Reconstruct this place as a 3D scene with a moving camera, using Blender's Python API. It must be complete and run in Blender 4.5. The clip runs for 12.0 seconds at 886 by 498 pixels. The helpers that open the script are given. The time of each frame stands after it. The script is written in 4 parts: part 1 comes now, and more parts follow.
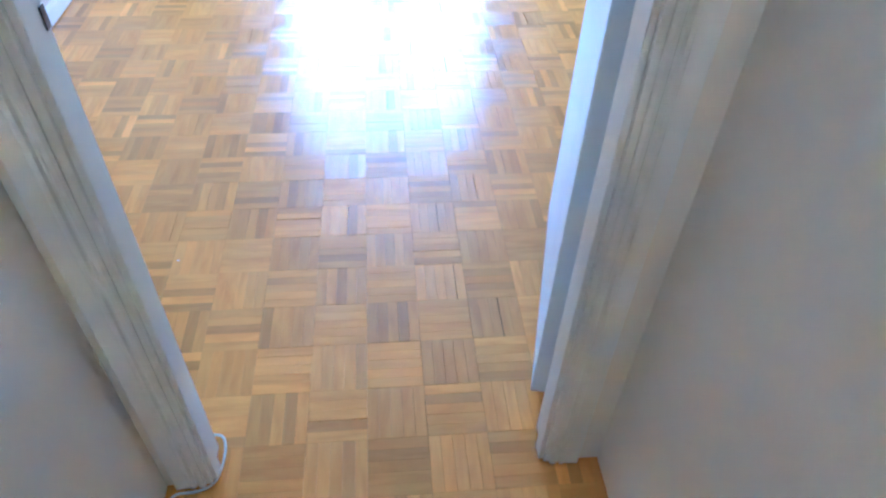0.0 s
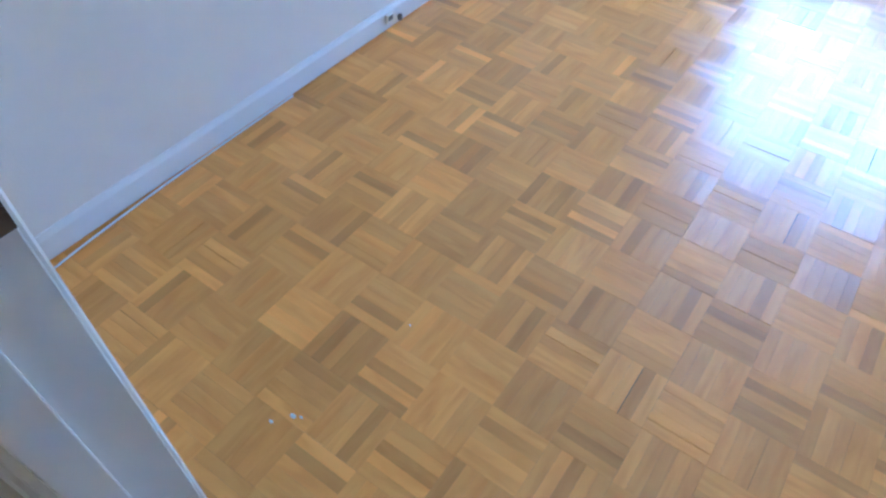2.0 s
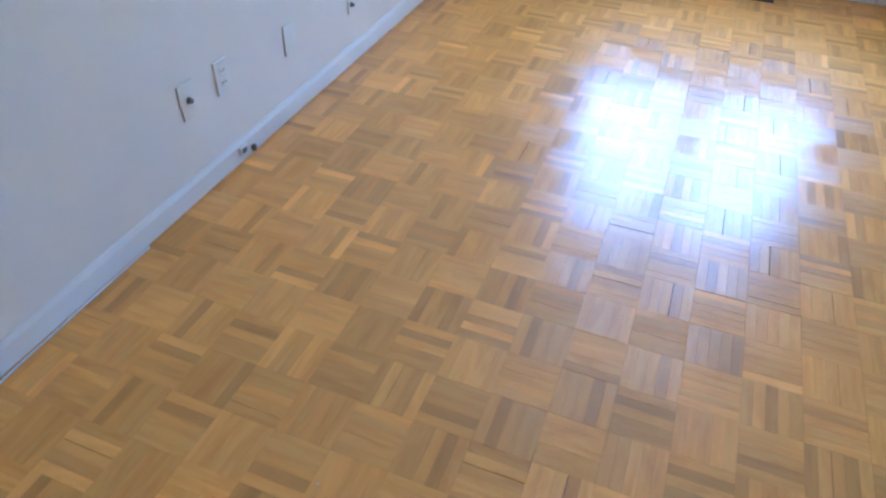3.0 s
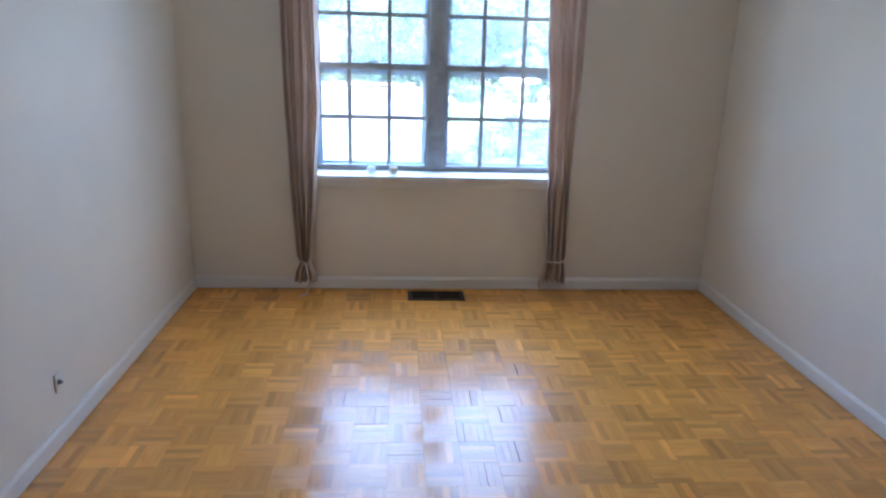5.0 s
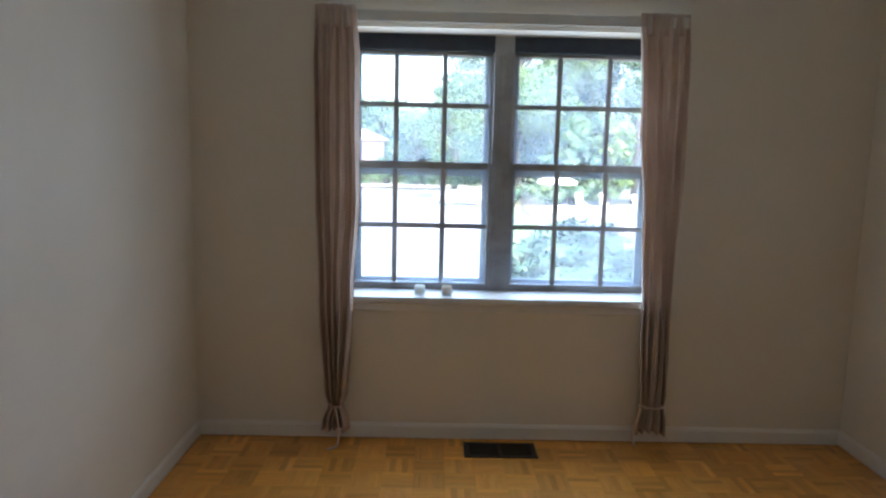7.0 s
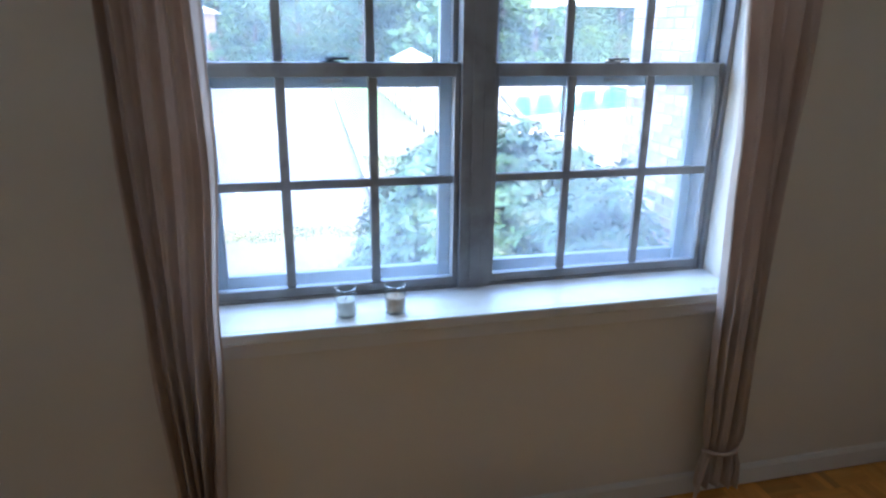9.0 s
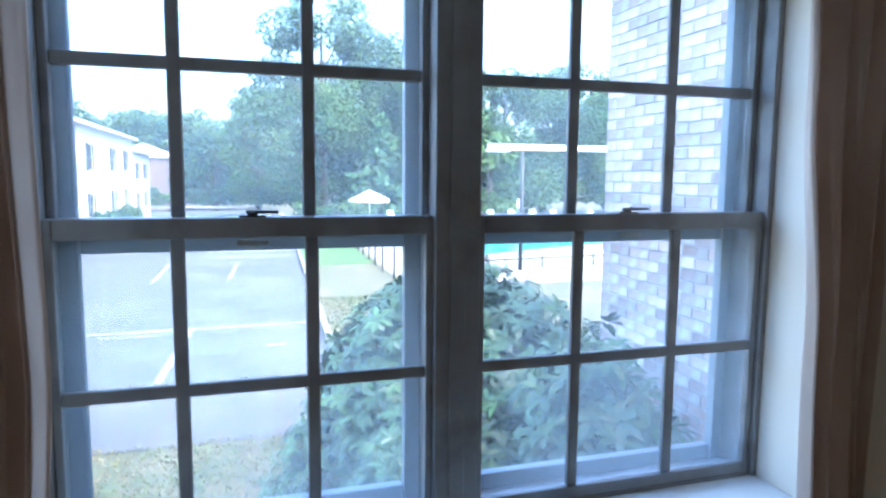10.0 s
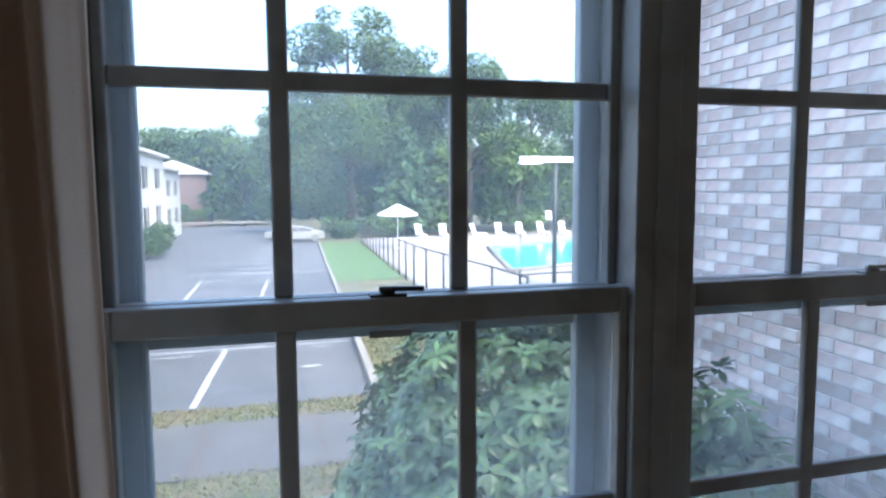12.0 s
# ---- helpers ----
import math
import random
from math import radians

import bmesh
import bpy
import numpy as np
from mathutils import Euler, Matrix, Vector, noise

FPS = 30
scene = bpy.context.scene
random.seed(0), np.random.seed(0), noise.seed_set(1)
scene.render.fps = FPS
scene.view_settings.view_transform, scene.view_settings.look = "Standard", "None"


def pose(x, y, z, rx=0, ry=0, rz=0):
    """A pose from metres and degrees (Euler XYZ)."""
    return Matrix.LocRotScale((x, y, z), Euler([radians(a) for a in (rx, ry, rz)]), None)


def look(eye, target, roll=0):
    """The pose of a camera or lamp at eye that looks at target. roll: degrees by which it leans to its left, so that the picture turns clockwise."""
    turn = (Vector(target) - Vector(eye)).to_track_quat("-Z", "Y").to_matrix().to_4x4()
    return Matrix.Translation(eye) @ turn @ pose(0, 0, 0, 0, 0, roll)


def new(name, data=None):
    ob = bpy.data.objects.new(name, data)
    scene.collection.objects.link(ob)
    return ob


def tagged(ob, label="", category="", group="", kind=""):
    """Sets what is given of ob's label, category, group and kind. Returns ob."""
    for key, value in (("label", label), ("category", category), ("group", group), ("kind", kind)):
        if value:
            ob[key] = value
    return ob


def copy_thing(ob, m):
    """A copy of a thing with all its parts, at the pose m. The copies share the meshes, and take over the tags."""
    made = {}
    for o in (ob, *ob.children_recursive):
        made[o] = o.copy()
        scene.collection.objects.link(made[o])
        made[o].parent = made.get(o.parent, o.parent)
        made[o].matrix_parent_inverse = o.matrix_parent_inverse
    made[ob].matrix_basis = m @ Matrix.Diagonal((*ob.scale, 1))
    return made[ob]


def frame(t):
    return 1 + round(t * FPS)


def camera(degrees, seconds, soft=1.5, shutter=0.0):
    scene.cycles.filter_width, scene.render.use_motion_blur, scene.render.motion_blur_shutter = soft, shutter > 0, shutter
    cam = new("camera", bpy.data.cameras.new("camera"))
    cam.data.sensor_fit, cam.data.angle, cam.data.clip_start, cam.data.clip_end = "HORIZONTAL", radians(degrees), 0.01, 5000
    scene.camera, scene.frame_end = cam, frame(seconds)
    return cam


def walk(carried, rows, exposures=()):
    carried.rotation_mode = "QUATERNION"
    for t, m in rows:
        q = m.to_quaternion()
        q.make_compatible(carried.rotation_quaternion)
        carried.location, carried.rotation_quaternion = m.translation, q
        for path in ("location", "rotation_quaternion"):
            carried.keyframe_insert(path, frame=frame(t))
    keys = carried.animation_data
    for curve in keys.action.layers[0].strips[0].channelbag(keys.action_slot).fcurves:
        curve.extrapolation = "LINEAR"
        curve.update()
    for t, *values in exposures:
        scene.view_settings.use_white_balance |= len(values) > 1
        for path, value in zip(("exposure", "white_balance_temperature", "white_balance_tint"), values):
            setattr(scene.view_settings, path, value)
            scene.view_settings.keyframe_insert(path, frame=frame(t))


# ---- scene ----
cam = camera(67.3, 12.0, soft=2.4)
EXPOSURE = [(0, 6.7, 3850, 7), (0.5, 6.6, 3850, 6), (1.5, 6.3, 3950, 8), (2.5, 6.15, 4100, 9), (3.7, 5.75, 4550, 9), (5.3, 5.15, 5100, 11), (6.0, 4.8, 5500, 11), (6.5, 4.65, 5600, 11), (7.2, 4.35, 5800, 9),
            (8.8, 4.2, 5300, 10), (9.0, 4.15, 5200, 10), (9.5, 3.75, 4950, 7), (10.5, 3.35, 5100, 7), (11, 3.15, 5250, 7), (12, 2.75, 5700, 8)]
PATH = [
    (0, (0.604, 0.776, 1.443), (0.767, 2.207, 0.056), 2.2),
    (0.5, (0.563, 0.963, 1.393), (0.636, 2.334, -0.061), 4.4),
    (1, (0.583, 1.217, 1.371), (0.533, 2.54, -0.128), -0.4),
    (1.5, (0.603, 1.462, 1.347), (0.18, 2.779, -0.097), 0.2),
    (2, (0.538, 1.549, 1.336), (-0.194, 2.633, -0.177), 1.9),
    (2.4, (0.488, 1.568, 1.337), (-0.316, 2.576, -0.191), 0.8),
    (2.5, (0.495, 1.602, 1.34), (-0.307, 2.619, -0.184), -0.6),
    (3, (0.471, 1.644, 1.354), (-0.048, 3.056, 0.036), 1.8),
    (3.5, (0.486, 1.68, 1.398), (0.245, 3.267, 0.204), 1.7),
    (3.6, (0.496, 1.686, 1.408), (0.325, 3.303, 0.242), 1.8),
    (5.3, (0.414, 1.7, 1.548), (0.553, 3.65, 1.125), 1.5),
    (5.5, (0.453, 1.742, 1.539), (0.571, 3.71, 1.2), 1.5),
    (6, (0.438, 1.91, 1.53), (0.492, 3.892, 1.267), 0.6),
    (6.5, (0.414, 2.212, 1.537), (0.448, 4.2, 1.323), 1.7),
    (7, (0.317, 2.563, 1.5), (0.346, 4.543, 1.219), 1.3),
    (8.8, (0.074, 4.071, 1.529), (0.478, 5.911, 0.857), 1.1),
    (9, (0.098, 4.22, 1.547), (0.552, 6.066, 0.925), 0.7),
    (9.2, (0.139, 4.335, 1.537), (0.615, 6.221, 1.073), -0.0),
    (9.5, (0.208, 4.512, 1.517), (0.64, 6.443, 1.225), 1.3),
    (10, (0.214, 4.776, 1.55), (0.805, 6.674, 1.327), 0.5),
    (10.5, (0.144, 5.041, 1.577), (0.827, 6.909, 1.365), 0.1),
    (11, (0.1, 5.185, 1.593), (0.712, 7.078, 1.38), -0.0),
    (11.5, (0.075, 5.244, 1.611), (0.648, 7.151, 1.424), -0.4),
    (12, (0.079, 5.241, 1.615), (0.598, 7.164, 1.428), -0.3),
]
walk(cam, [(t, look(eye, target, roll)) for t, eye, target, roll in PATH], EXPOSURE)

# ---------------------------------------------------------------- world, sun
SUN_EL, SUN_AZ = radians(52), radians(158)
world = bpy.data.worlds.new("sky_world")
scene.world = world
world.use_nodes = True
wn = world.node_tree
sky = wn.nodes.new("ShaderNodeTexSky")
sky.sky_type = "NISHITA"
sky.sun_disc = False
sky.sun_elevation, sky.sun_rotation = SUN_EL, SUN_AZ
sky.air_density, sky.dust_density, sky.ozone_density = 1.0, 6.0, 1.0
wn.nodes["Background"].inputs["Strength"].default_value = 0.15
wn.links.new(sky.outputs[0], wn.nodes["Background"].inputs["Color"])
sun_data = bpy.data.lights.new("sun", "SUN")
sun_data.energy, sun_data.angle, sun_data.color = 0.5, radians(20), (1.0, 0.96, 0.9)
sun = new("sun", sun_data)
sun_dir = Vector((math.sin(SUN_AZ) * math.cos(SUN_EL), math.cos(SUN_AZ) * math.cos(SUN_EL), math.sin(SUN_EL)))
sun.matrix_world = look(sun_dir * 60, (0, 0, 0))


def sky_lamp(name, x, y, z, w, h, toward, watts, color):
    """An area lamp filling a window's opening, standing in for the sky's light."""
    d = bpy.data.lights.new(name, "AREA")
    d.shape, d.size, d.size_y, d.energy, d.color = "RECTANGLE", w, h, watts, color
    ob = new(name, d)
    ob.matrix_world = look((x, y, z), (x, y + toward, z))
    return ob


for lamp_x in (0.245, 1.10):
    sky_lamp("sky_light", lamp_x, 6.10, 1.42, 0.70, 1.20, -1, 0.31, (0.74, 0.88, 1.0))


# ---------------------------------------------------------------- materials
def mat(name, c1, c2=None, rough=0.6, metal=0.0, scale=8.0, fine=90.0, bump=0.1, spec=0.5, stretch=(1, 1, 1), c3=None, patch=1.2):
    """A surface of two mixed tones, broad patches of a third, and fine relief, in object space."""
    m = bpy.data.materials.new(name)
    m.use_nodes = True
    nt = m.node_tree
    b = nt.nodes["Principled BSDF"]
    b.inputs["Metallic"].default_value = metal
    b.inputs["Specular IOR Level"].default_value = spec
    c2 = c2 or tuple(v * 0.9 for v in c1)
    tc = nt.nodes.new("ShaderNodeTexCoord")
    mp = nt.nodes.new("ShaderNodeMapping")
    mp.inputs["Scale"].default_value = stretch
    nt.links.new(tc.outputs["Object"], mp.inputs[0])

    def nz(s, detail):
        n = nt.nodes.new("ShaderNodeTexNoise")
        n.inputs["Scale"].default_value, n.inputs["Detail"].default_value = s, detail
        nt.links.new(mp.outputs[0], n.inputs["Vector"])
        return n

    def ramp(src, lo, hi):
        r = nt.nodes.new("ShaderNodeMapRange")
        r.inputs[1].default_value, r.inputs[2].default_value = lo, hi
        nt.links.new(src, r.inputs[0])
        return r.outputs[0]

    def mix(f, a, bb):
        x = nt.nodes.new("ShaderNodeMix")
        x.data_type = "RGBA"
        nt.links.new(f, x.inputs[0])
        for k, v in ((6, a), (7, bb)):
            if isinstance(v, tuple):
                x.inputs[k].default_value = (*v, 1)
            else:
                nt.links.new(v, x.inputs[k])
        return x.outputs[2]

    n1, n2 = nz(scale, 6), nz(fine, 3)
    col = mix(ramp(n1.outputs["Fac"], 0.35, 0.65), c1, c2)
    if c3:
        col = mix(ramp(nz(patch, 5).outputs["Fac"], 0.48, 0.66), col, c3)
    nt.links.new(col, b.inputs["Base Color"])
    rr = nt.nodes.new("ShaderNodeMapRange")
    rr.inputs[3].default_value, rr.inputs[4].default_value = max(0.02, rough - 0.08), min(1, rough + 0.08)
    nt.links.new(n1.outputs["Fac"], rr.inputs[0])
    nt.links.new(rr.outputs[0], b.inputs["Roughness"])
    bp = nt.nodes.new("ShaderNodeBump")
    bp.inputs["Strength"].default_value, bp.inputs["Distance"].default_value = bump, 0.004
    nt.links.new(n2.outputs["Fac"], bp.inputs["Height"])
    nt.links.new(bp.outputs[0], b.inputs["Normal"])
    return m


def varied(m, lo, hi, sat=1.0):
    """Multiplies the base colour by a factor that differs from object to object."""
    nt = m.node_tree
    b = nt.nodes["Principled BSDF"]
    src = b.inputs["Base Color"].links[0].from_socket
    oi = nt.nodes.new("ShaderNodeObjectInfo")
    r = nt.nodes.new("ShaderNodeMapRange")
    r.inputs[3].default_value, r.inputs[4].default_value = lo, hi
    nt.links.new(oi.outputs["Random"], r.inputs[0])
    h = nt.nodes.new("ShaderNodeHueSaturation")
    nt.links.new(src, h.inputs["Color"])
    nt.links.new(r.outputs[0], h.inputs["Value"])
    nt.links.new(h.outputs[0], b.inputs["Base Color"])
    return m


def toned(m, attr="tone"):
    """Multiplies the base colour by a colour attribute of the mesh."""
    nt = m.node_tree
    b = nt.nodes["Principled BSDF"]
    src = b.inputs["Base Color"].links[0].from_socket
    at = nt.nodes.new("ShaderNodeAttribute")
    at.attribute_name = attr
    x = nt.nodes.new("ShaderNodeMix")
    x.data_type, x.blend_type = "RGBA", "MULTIPLY"
    x.inputs[0].default_value = 1
    nt.links.new(src, x.inputs[6])
    nt.links.new(at.outputs["Color"], x.inputs[7])
    nt.links.new(x.outputs[2], b.inputs["Base Color"])
    return m


def translucent(m, fac):
    """Lets part of the light through a thin cloth or leaf."""
    nt = m.node_tree
    b = nt.nodes["Principled BSDF"]
    t = nt.nodes.new("ShaderNodeBsdfTranslucent")
    nt.links.new(b.inputs["Base Color"].links[0].from_socket, t.inputs["Color"])
    x = nt.nodes.new("ShaderNodeMixShader")
    x.inputs[0].default_value = fac
    nt.links.new(b.outputs[0], x.inputs[1])
    nt.links.new(t.outputs[0], x.inputs[2])
    nt.links.new(x.outputs[0], nt.nodes["Material Output"].inputs["Surface"])
    return m


def wood_floor():
    """Lacquered parquet: grain along each finger's u, tone by finger."""
    m = bpy.data.materials.new("parquet_oak")
    m.use_nodes = True
    nt = m.node_tree
    b = nt.nodes["Principled BSDF"]
    uv = nt.nodes.new("ShaderNodeUVMap")
    uv.uv_map = "grain"
    mp = nt.nodes.new("ShaderNodeMapping")
    mp.inputs["Scale"].default_value = (6, 34, 1)
    nt.links.new(uv.outputs[0], mp.inputs[0])
    n = nt.nodes.new("ShaderNodeTexNoise")
    n.inputs["Scale"].default_value, n.inputs["Detail"].default_value, n.inputs["Distortion"].default_value = 1.0, 5, 0.6
    nt.links.new(mp.outputs[0], n.inputs["Vector"])
    cr = nt.nodes.new("ShaderNodeValToRGB")
    e = cr.color_ramp.elements
    e[0].position, e[0].color = 0.22, (0.66, 0.275, 0.038, 1)
    e[1].position, e[1].color = 0.62, (0.80, 0.375, 0.062, 1)
    nt.links.new(n.outputs["Fac"], cr.inputs[0])
    at = nt.nodes.new("ShaderNodeAttribute")
    at.attribute_name = "tone"
    x = nt.nodes.new("ShaderNodeMix")
    x.data_type, x.blend_type = "RGBA", "MULTIPLY"
    x.inputs[0].default_value = 1
    nt.links.new(cr.outputs[0], x.inputs[6])
    nt.links.new(at.outputs["Color"], x.inputs[7])
    oi = nt.nodes.new("ShaderNodeObjectInfo")
    r = nt.nodes.new("ShaderNodeMapRange")
    r.inputs[3].default_value, r.inputs[4].default_value = 0.9, 1.1
    nt.links.new(oi.outputs["Random"], r.inputs[0])
    h = nt.nodes.new("ShaderNodeHueSaturation")
    nt.links.new(x.outputs[2], h.inputs["Color"])
    nt.links.new(r.outputs[0], h.inputs["Value"])
    nt.links.new(h.outputs[0], b.inputs["Base Color"])
    tc = nt.nodes.new("ShaderNodeNewGeometry")
    w = nt.nodes.new("ShaderNodeTexNoise")
    w.inputs["Scale"].default_value, w.inputs["Detail"].default_value = 3.0, 4
    nt.links.new(tc.outputs["Position"], w.inputs["Vector"])
    rr = nt.nodes.new("ShaderNodeMapRange")
    rr.inputs[3].default_value, rr.inputs[4].default_value = 0.225, 0.285
    nt.links.new(w.outputs["Fac"], rr.inputs[0])
    nt.links.new(rr.outputs[0], b.inputs["Roughness"])
    b.inputs["Specular IOR Level"].default_value = 0.5
    b.inputs["Anisotropic"].default_value = 0.55
    b.inputs["Coat Weight"].default_value = 0.4
    b.inputs["Coat Roughness"].default_value = 0.48
    tg = nt.nodes.new("ShaderNodeTangent")
    tg.direction_type, tg.uv_map = "UV_MAP", "grain"
    nt.links.new(tg.outputs[0], b.inputs["Tangent"])
    bp = nt.nodes.new("ShaderNodeBump")
    bp.inputs["Strength"].default_value, bp.inputs["Distance"].default_value = 0.12, 0.001
    nt.links.new(n.outputs["Fac"], bp.inputs["Height"])
    nt.links.new(bp.outputs[0], b.inputs["Normal"])
    return m


def glass_mat(name, haze=0.0, tint=(0.96, 0.98, 0.98)):
    """Clear glass, with a share of pale scattering layer imitating hazy air and glare."""
    m = bpy.data.materials.new(name)
    m.use_nodes = True
    nt = m.node_tree
    nt.nodes.remove(nt.nodes["Principled BSDF"])
    tr, gl = nt.nodes.new("ShaderNodeBsdfTransparent"), nt.nodes.new("ShaderNodeBsdfGlossy")
    tr.inputs["Color"].default_value = (*tint, 1)
    gl.inputs["Roughness"].default_value = 0.02
    lw = nt.nodes.new("ShaderNodeLayerWeight")
    pw = nt.nodes.new("ShaderNodeMath")
    pw.operation = "POWER"
    pw.inputs[1].default_value = 5.0
    nt.links.new(lw.outputs["Facing"], pw.inputs[0])
    fr = nt.nodes.new("ShaderNodeMapRange")
    fr.inputs[3].default_value, fr.inputs[4].default_value = 0.035, 0.9
    nt.links.new(pw.outputs[0], fr.inputs[0])
    lw.inputs["Blend"].default_value = 0.45
    mx = nt.nodes.new("ShaderNodeMixShader")
    nt.links.new(fr.outputs[0], mx.inputs[0])
    nt.links.new(tr.outputs[0], mx.inputs[1])
    nt.links.new(gl.outputs[0], mx.inputs[2])
    out = mx.outputs[0]
    # haze put into the glass as an uneven pale translucent layer
    if haze:
        veil, lay = nt.nodes.new("ShaderNodeBsdfTranslucent"), nt.nodes.new("ShaderNodeMixShader")
        veil.inputs["Color"].default_value = (0.90, 0.96, 1.0, 1)
        geo, haze_noise, amount = nt.nodes.new("ShaderNodeNewGeometry"), nt.nodes.new("ShaderNodeTexNoise"), nt.nodes.new("ShaderNodeMapRange")
        haze_noise.inputs["Scale"].default_value, haze_noise.inputs["Detail"].default_value = 3.5, 4
        nt.links.new(geo.outputs["Position"], haze_noise.inputs["Vector"])
        nt.links.new(haze_noise.outputs["Fac"], amount.inputs[0])
        amount.inputs[1].default_value, amount.inputs[2].default_value = 0.3, 0.7
        amount.inputs[3].default_value, amount.inputs[4].default_value = haze * 0.65, haze * 1.35
        nt.links.new(amount.outputs[0], lay.inputs[0])
        nt.links.new(out, lay.inputs[1])
        nt.links.new(veil.outputs[0], lay.inputs[2])
        out = lay.outputs[0]
    nt.links.new(out, nt.nodes["Material Output"].inputs["Surface"])
    return m


WALL = mat("wall_paint", (0.83, 0.748, 0.63), (0.80, 0.718, 0.60), 0.62, scale=2.5, fine=160, bump=0.12)
HALLWALL = WALL
CEIL = mat("ceiling_paint", (0.82, 0.80, 0.76), (0.80, 0.78, 0.74), 0.8, scale=3, fine=120, bump=0.2)
TRIM = mat("trim_gloss_white", (0.82, 0.775, 0.71), (0.79, 0.745, 0.68), 0.4, scale=4, fine=60, bump=0.015)
DOORW = mat("door_white_paint", (0.80, 0.81, 0.82), (0.77, 0.78, 0.79), 0.38, scale=3, fine=50, bump=0.06)
SASH = mat("sash_grey_paint", (0.36, 0.355, 0.355), (0.31, 0.305, 0.305), 0.4, scale=10, fine=80, bump=0.08, c3=(0.25, 0.24, 0.23), patch=9)
STORM = mat("storm_frame_bluegrey", (0.30, 0.335, 0.375), (0.25, 0.28, 0.315), 0.45, metal=0.2, scale=9, fine=70, bump=0.05)
# near-black colour stands in for the shade on the window head
HEADSHADE = mat("window_head_shade", (0.035, 0.045, 0.06), (0.03, 0.035, 0.05), 0.7, scale=20)
SILLM = mat("sill_white", (0.82, 0.82, 0.80), (0.78, 0.77, 0.74), 0.3, scale=6, fine=60, bump=0.05, c3=(0.70, 0.67, 0.60), patch=7)
CURT = translucent(mat("curtain_taupe_cloth", (0.73, 0.605, 0.515), (0.66, 0.53, 0.44), 0.85, scale=5, fine=500, bump=0.25, spec=0.2), 0.28)
# for an unseen panel added to let warm light into the hall
HALLPANEL = translucent(mat("hall_light_panel", (0.80, 0.70, 0.54), (0.77, 0.66, 0.50), 0.8, scale=30), 0.35)
ROD = mat("rod_white", (0.75, 0.72, 0.66), None, 0.45)
VENT = mat("vent_dark_metal", (0.035, 0.03, 0.028), (0.05, 0.042, 0.035), 0.45, metal=0.6, scale=30)
CORD = mat("cord_white", (0.78, 0.78, 0.76), None, 0.5)
PLATE = mat("plate_painted", (0.81, 0.76, 0.66), (0.78, 0.73, 0.63), 0.5)
SOCK = mat("socket_dark", (0.16, 0.145, 0.13), None, 0.5)
BRASS = mat("strike_worn_brass", (0.16, 0.12, 0.08), (0.05, 0.04, 0.03), 0.4, metal=0.8, scale=40)
BLACK = mat("latch_black", (0.02, 0.02, 0.022), None, 0.4, metal=0.3)
STEEL = mat("latch_steel", (0.35, 0.33, 0.30), None, 0.35, metal=0.9)
WAX = translucent(mat("candle_wax", (0.85, 0.83, 0.79), (0.80, 0.76, 0.68), 0.5), 0.5)
WAXB = translucent(mat("candle_label_brown", (0.62, 0.48, 0.36), (0.75, 0.66, 0.56), 0.5, scale=40), 0.5)
JAR = glass_mat("jar_glass", tint=(0.93, 0.95, 0.95))
# panes carry the imitated haze of the view outside
PANE = glass_mat("window_glass", haze=0.095)
SUB = mat("subfloor_dark", (0.05, 0.03, 0.018), None, 0.8)
PARQ = wood_floor()
CHIP = mat("paint_chip", (0.85, 0.85, 0.82), None, 0.6)
GRASS = mat("lawn_dry", (0.082, 0.068, 0.034), (0.045, 0.056, 0.022), 0.95, scale=3.5, fine=60, bump=0.8, c3=(0.125, 0.098, 0.056), patch=1.1)
BLADE = toned(mat("grass_blade", (0.095, 0.085, 0.042), (0.07, 0.07, 0.03), 0.8, scale=6, fine=60, bump=0.0))
GREENGRASS = mat("lawn_green", (0.055, 0.10, 0.024), (0.042, 0.082, 0.02), 0.9, scale=2.5, fine=50, bump=0.8)
ASPH = mat("asphalt", (0.058, 0.060, 0.066), (0.044, 0.046, 0.050), 0.85, scale=1.2, fine=80, bump=0.5, c3=(0.075, 0.075, 0.08), patch=0.35)
ASPH2 = mat("walk_asphalt", (0.060, 0.057, 0.056), (0.046, 0.044, 0.044), 0.9, scale=1.5, fine=80, bump=0.5, c3=(0.075, 0.071, 0.066), patch=1)
LINE = mat("line_paint", (0.34, 0.34, 0.335), (0.19, 0.19, 0.19), 0.85, scale=9)
KERB = mat("kerb_concrete", (0.18, 0.165, 0.145), (0.14, 0.13, 0.115), 0.9, scale=4, bump=0.4)
DECK = mat("pool_deck", (0.22, 0.205, 0.19), (0.19, 0.175, 0.165), 0.9, scale=1.5, bump=0.3)
WATER = mat("pool_water", (0.07, 0.36, 0.40), (0.10, 0.43, 0.45), 0.12, scale=0.8, fine=4, bump=0.1)
FENCE = mat("fence_black", (0.03, 0.03, 0.032), None, 0.5, metal=0.4)
WHITEP = mat("white_plastic", (0.80, 0.80, 0.80), None, 0.5)
CANVAS = mat("umbrella_canvas", (0.62, 0.62, 0.58), None, 0.8)
SIDING = mat("white_siding", (0.55, 0.545, 0.53), (0.50, 0.495, 0.48), 0.7, scale=1.2, bump=0.2)
SHUT = mat("dark_shutter", (0.04, 0.045, 0.05), None, 0.6)
ROOF = mat("shingle_roof", (0.16, 0.14, 0.13), (0.11, 0.10, 0.09), 0.9, scale=3, bump=0.4)
FARBRICK = mat("far_red_brick", (0.12, 0.085, 0.08), (0.10, 0.07, 0.065), 0.9, scale=2)
WINGLASS = mat("dark_window_glass", (0.03, 0.035, 0.04), None, 0.35, spec=0.25)
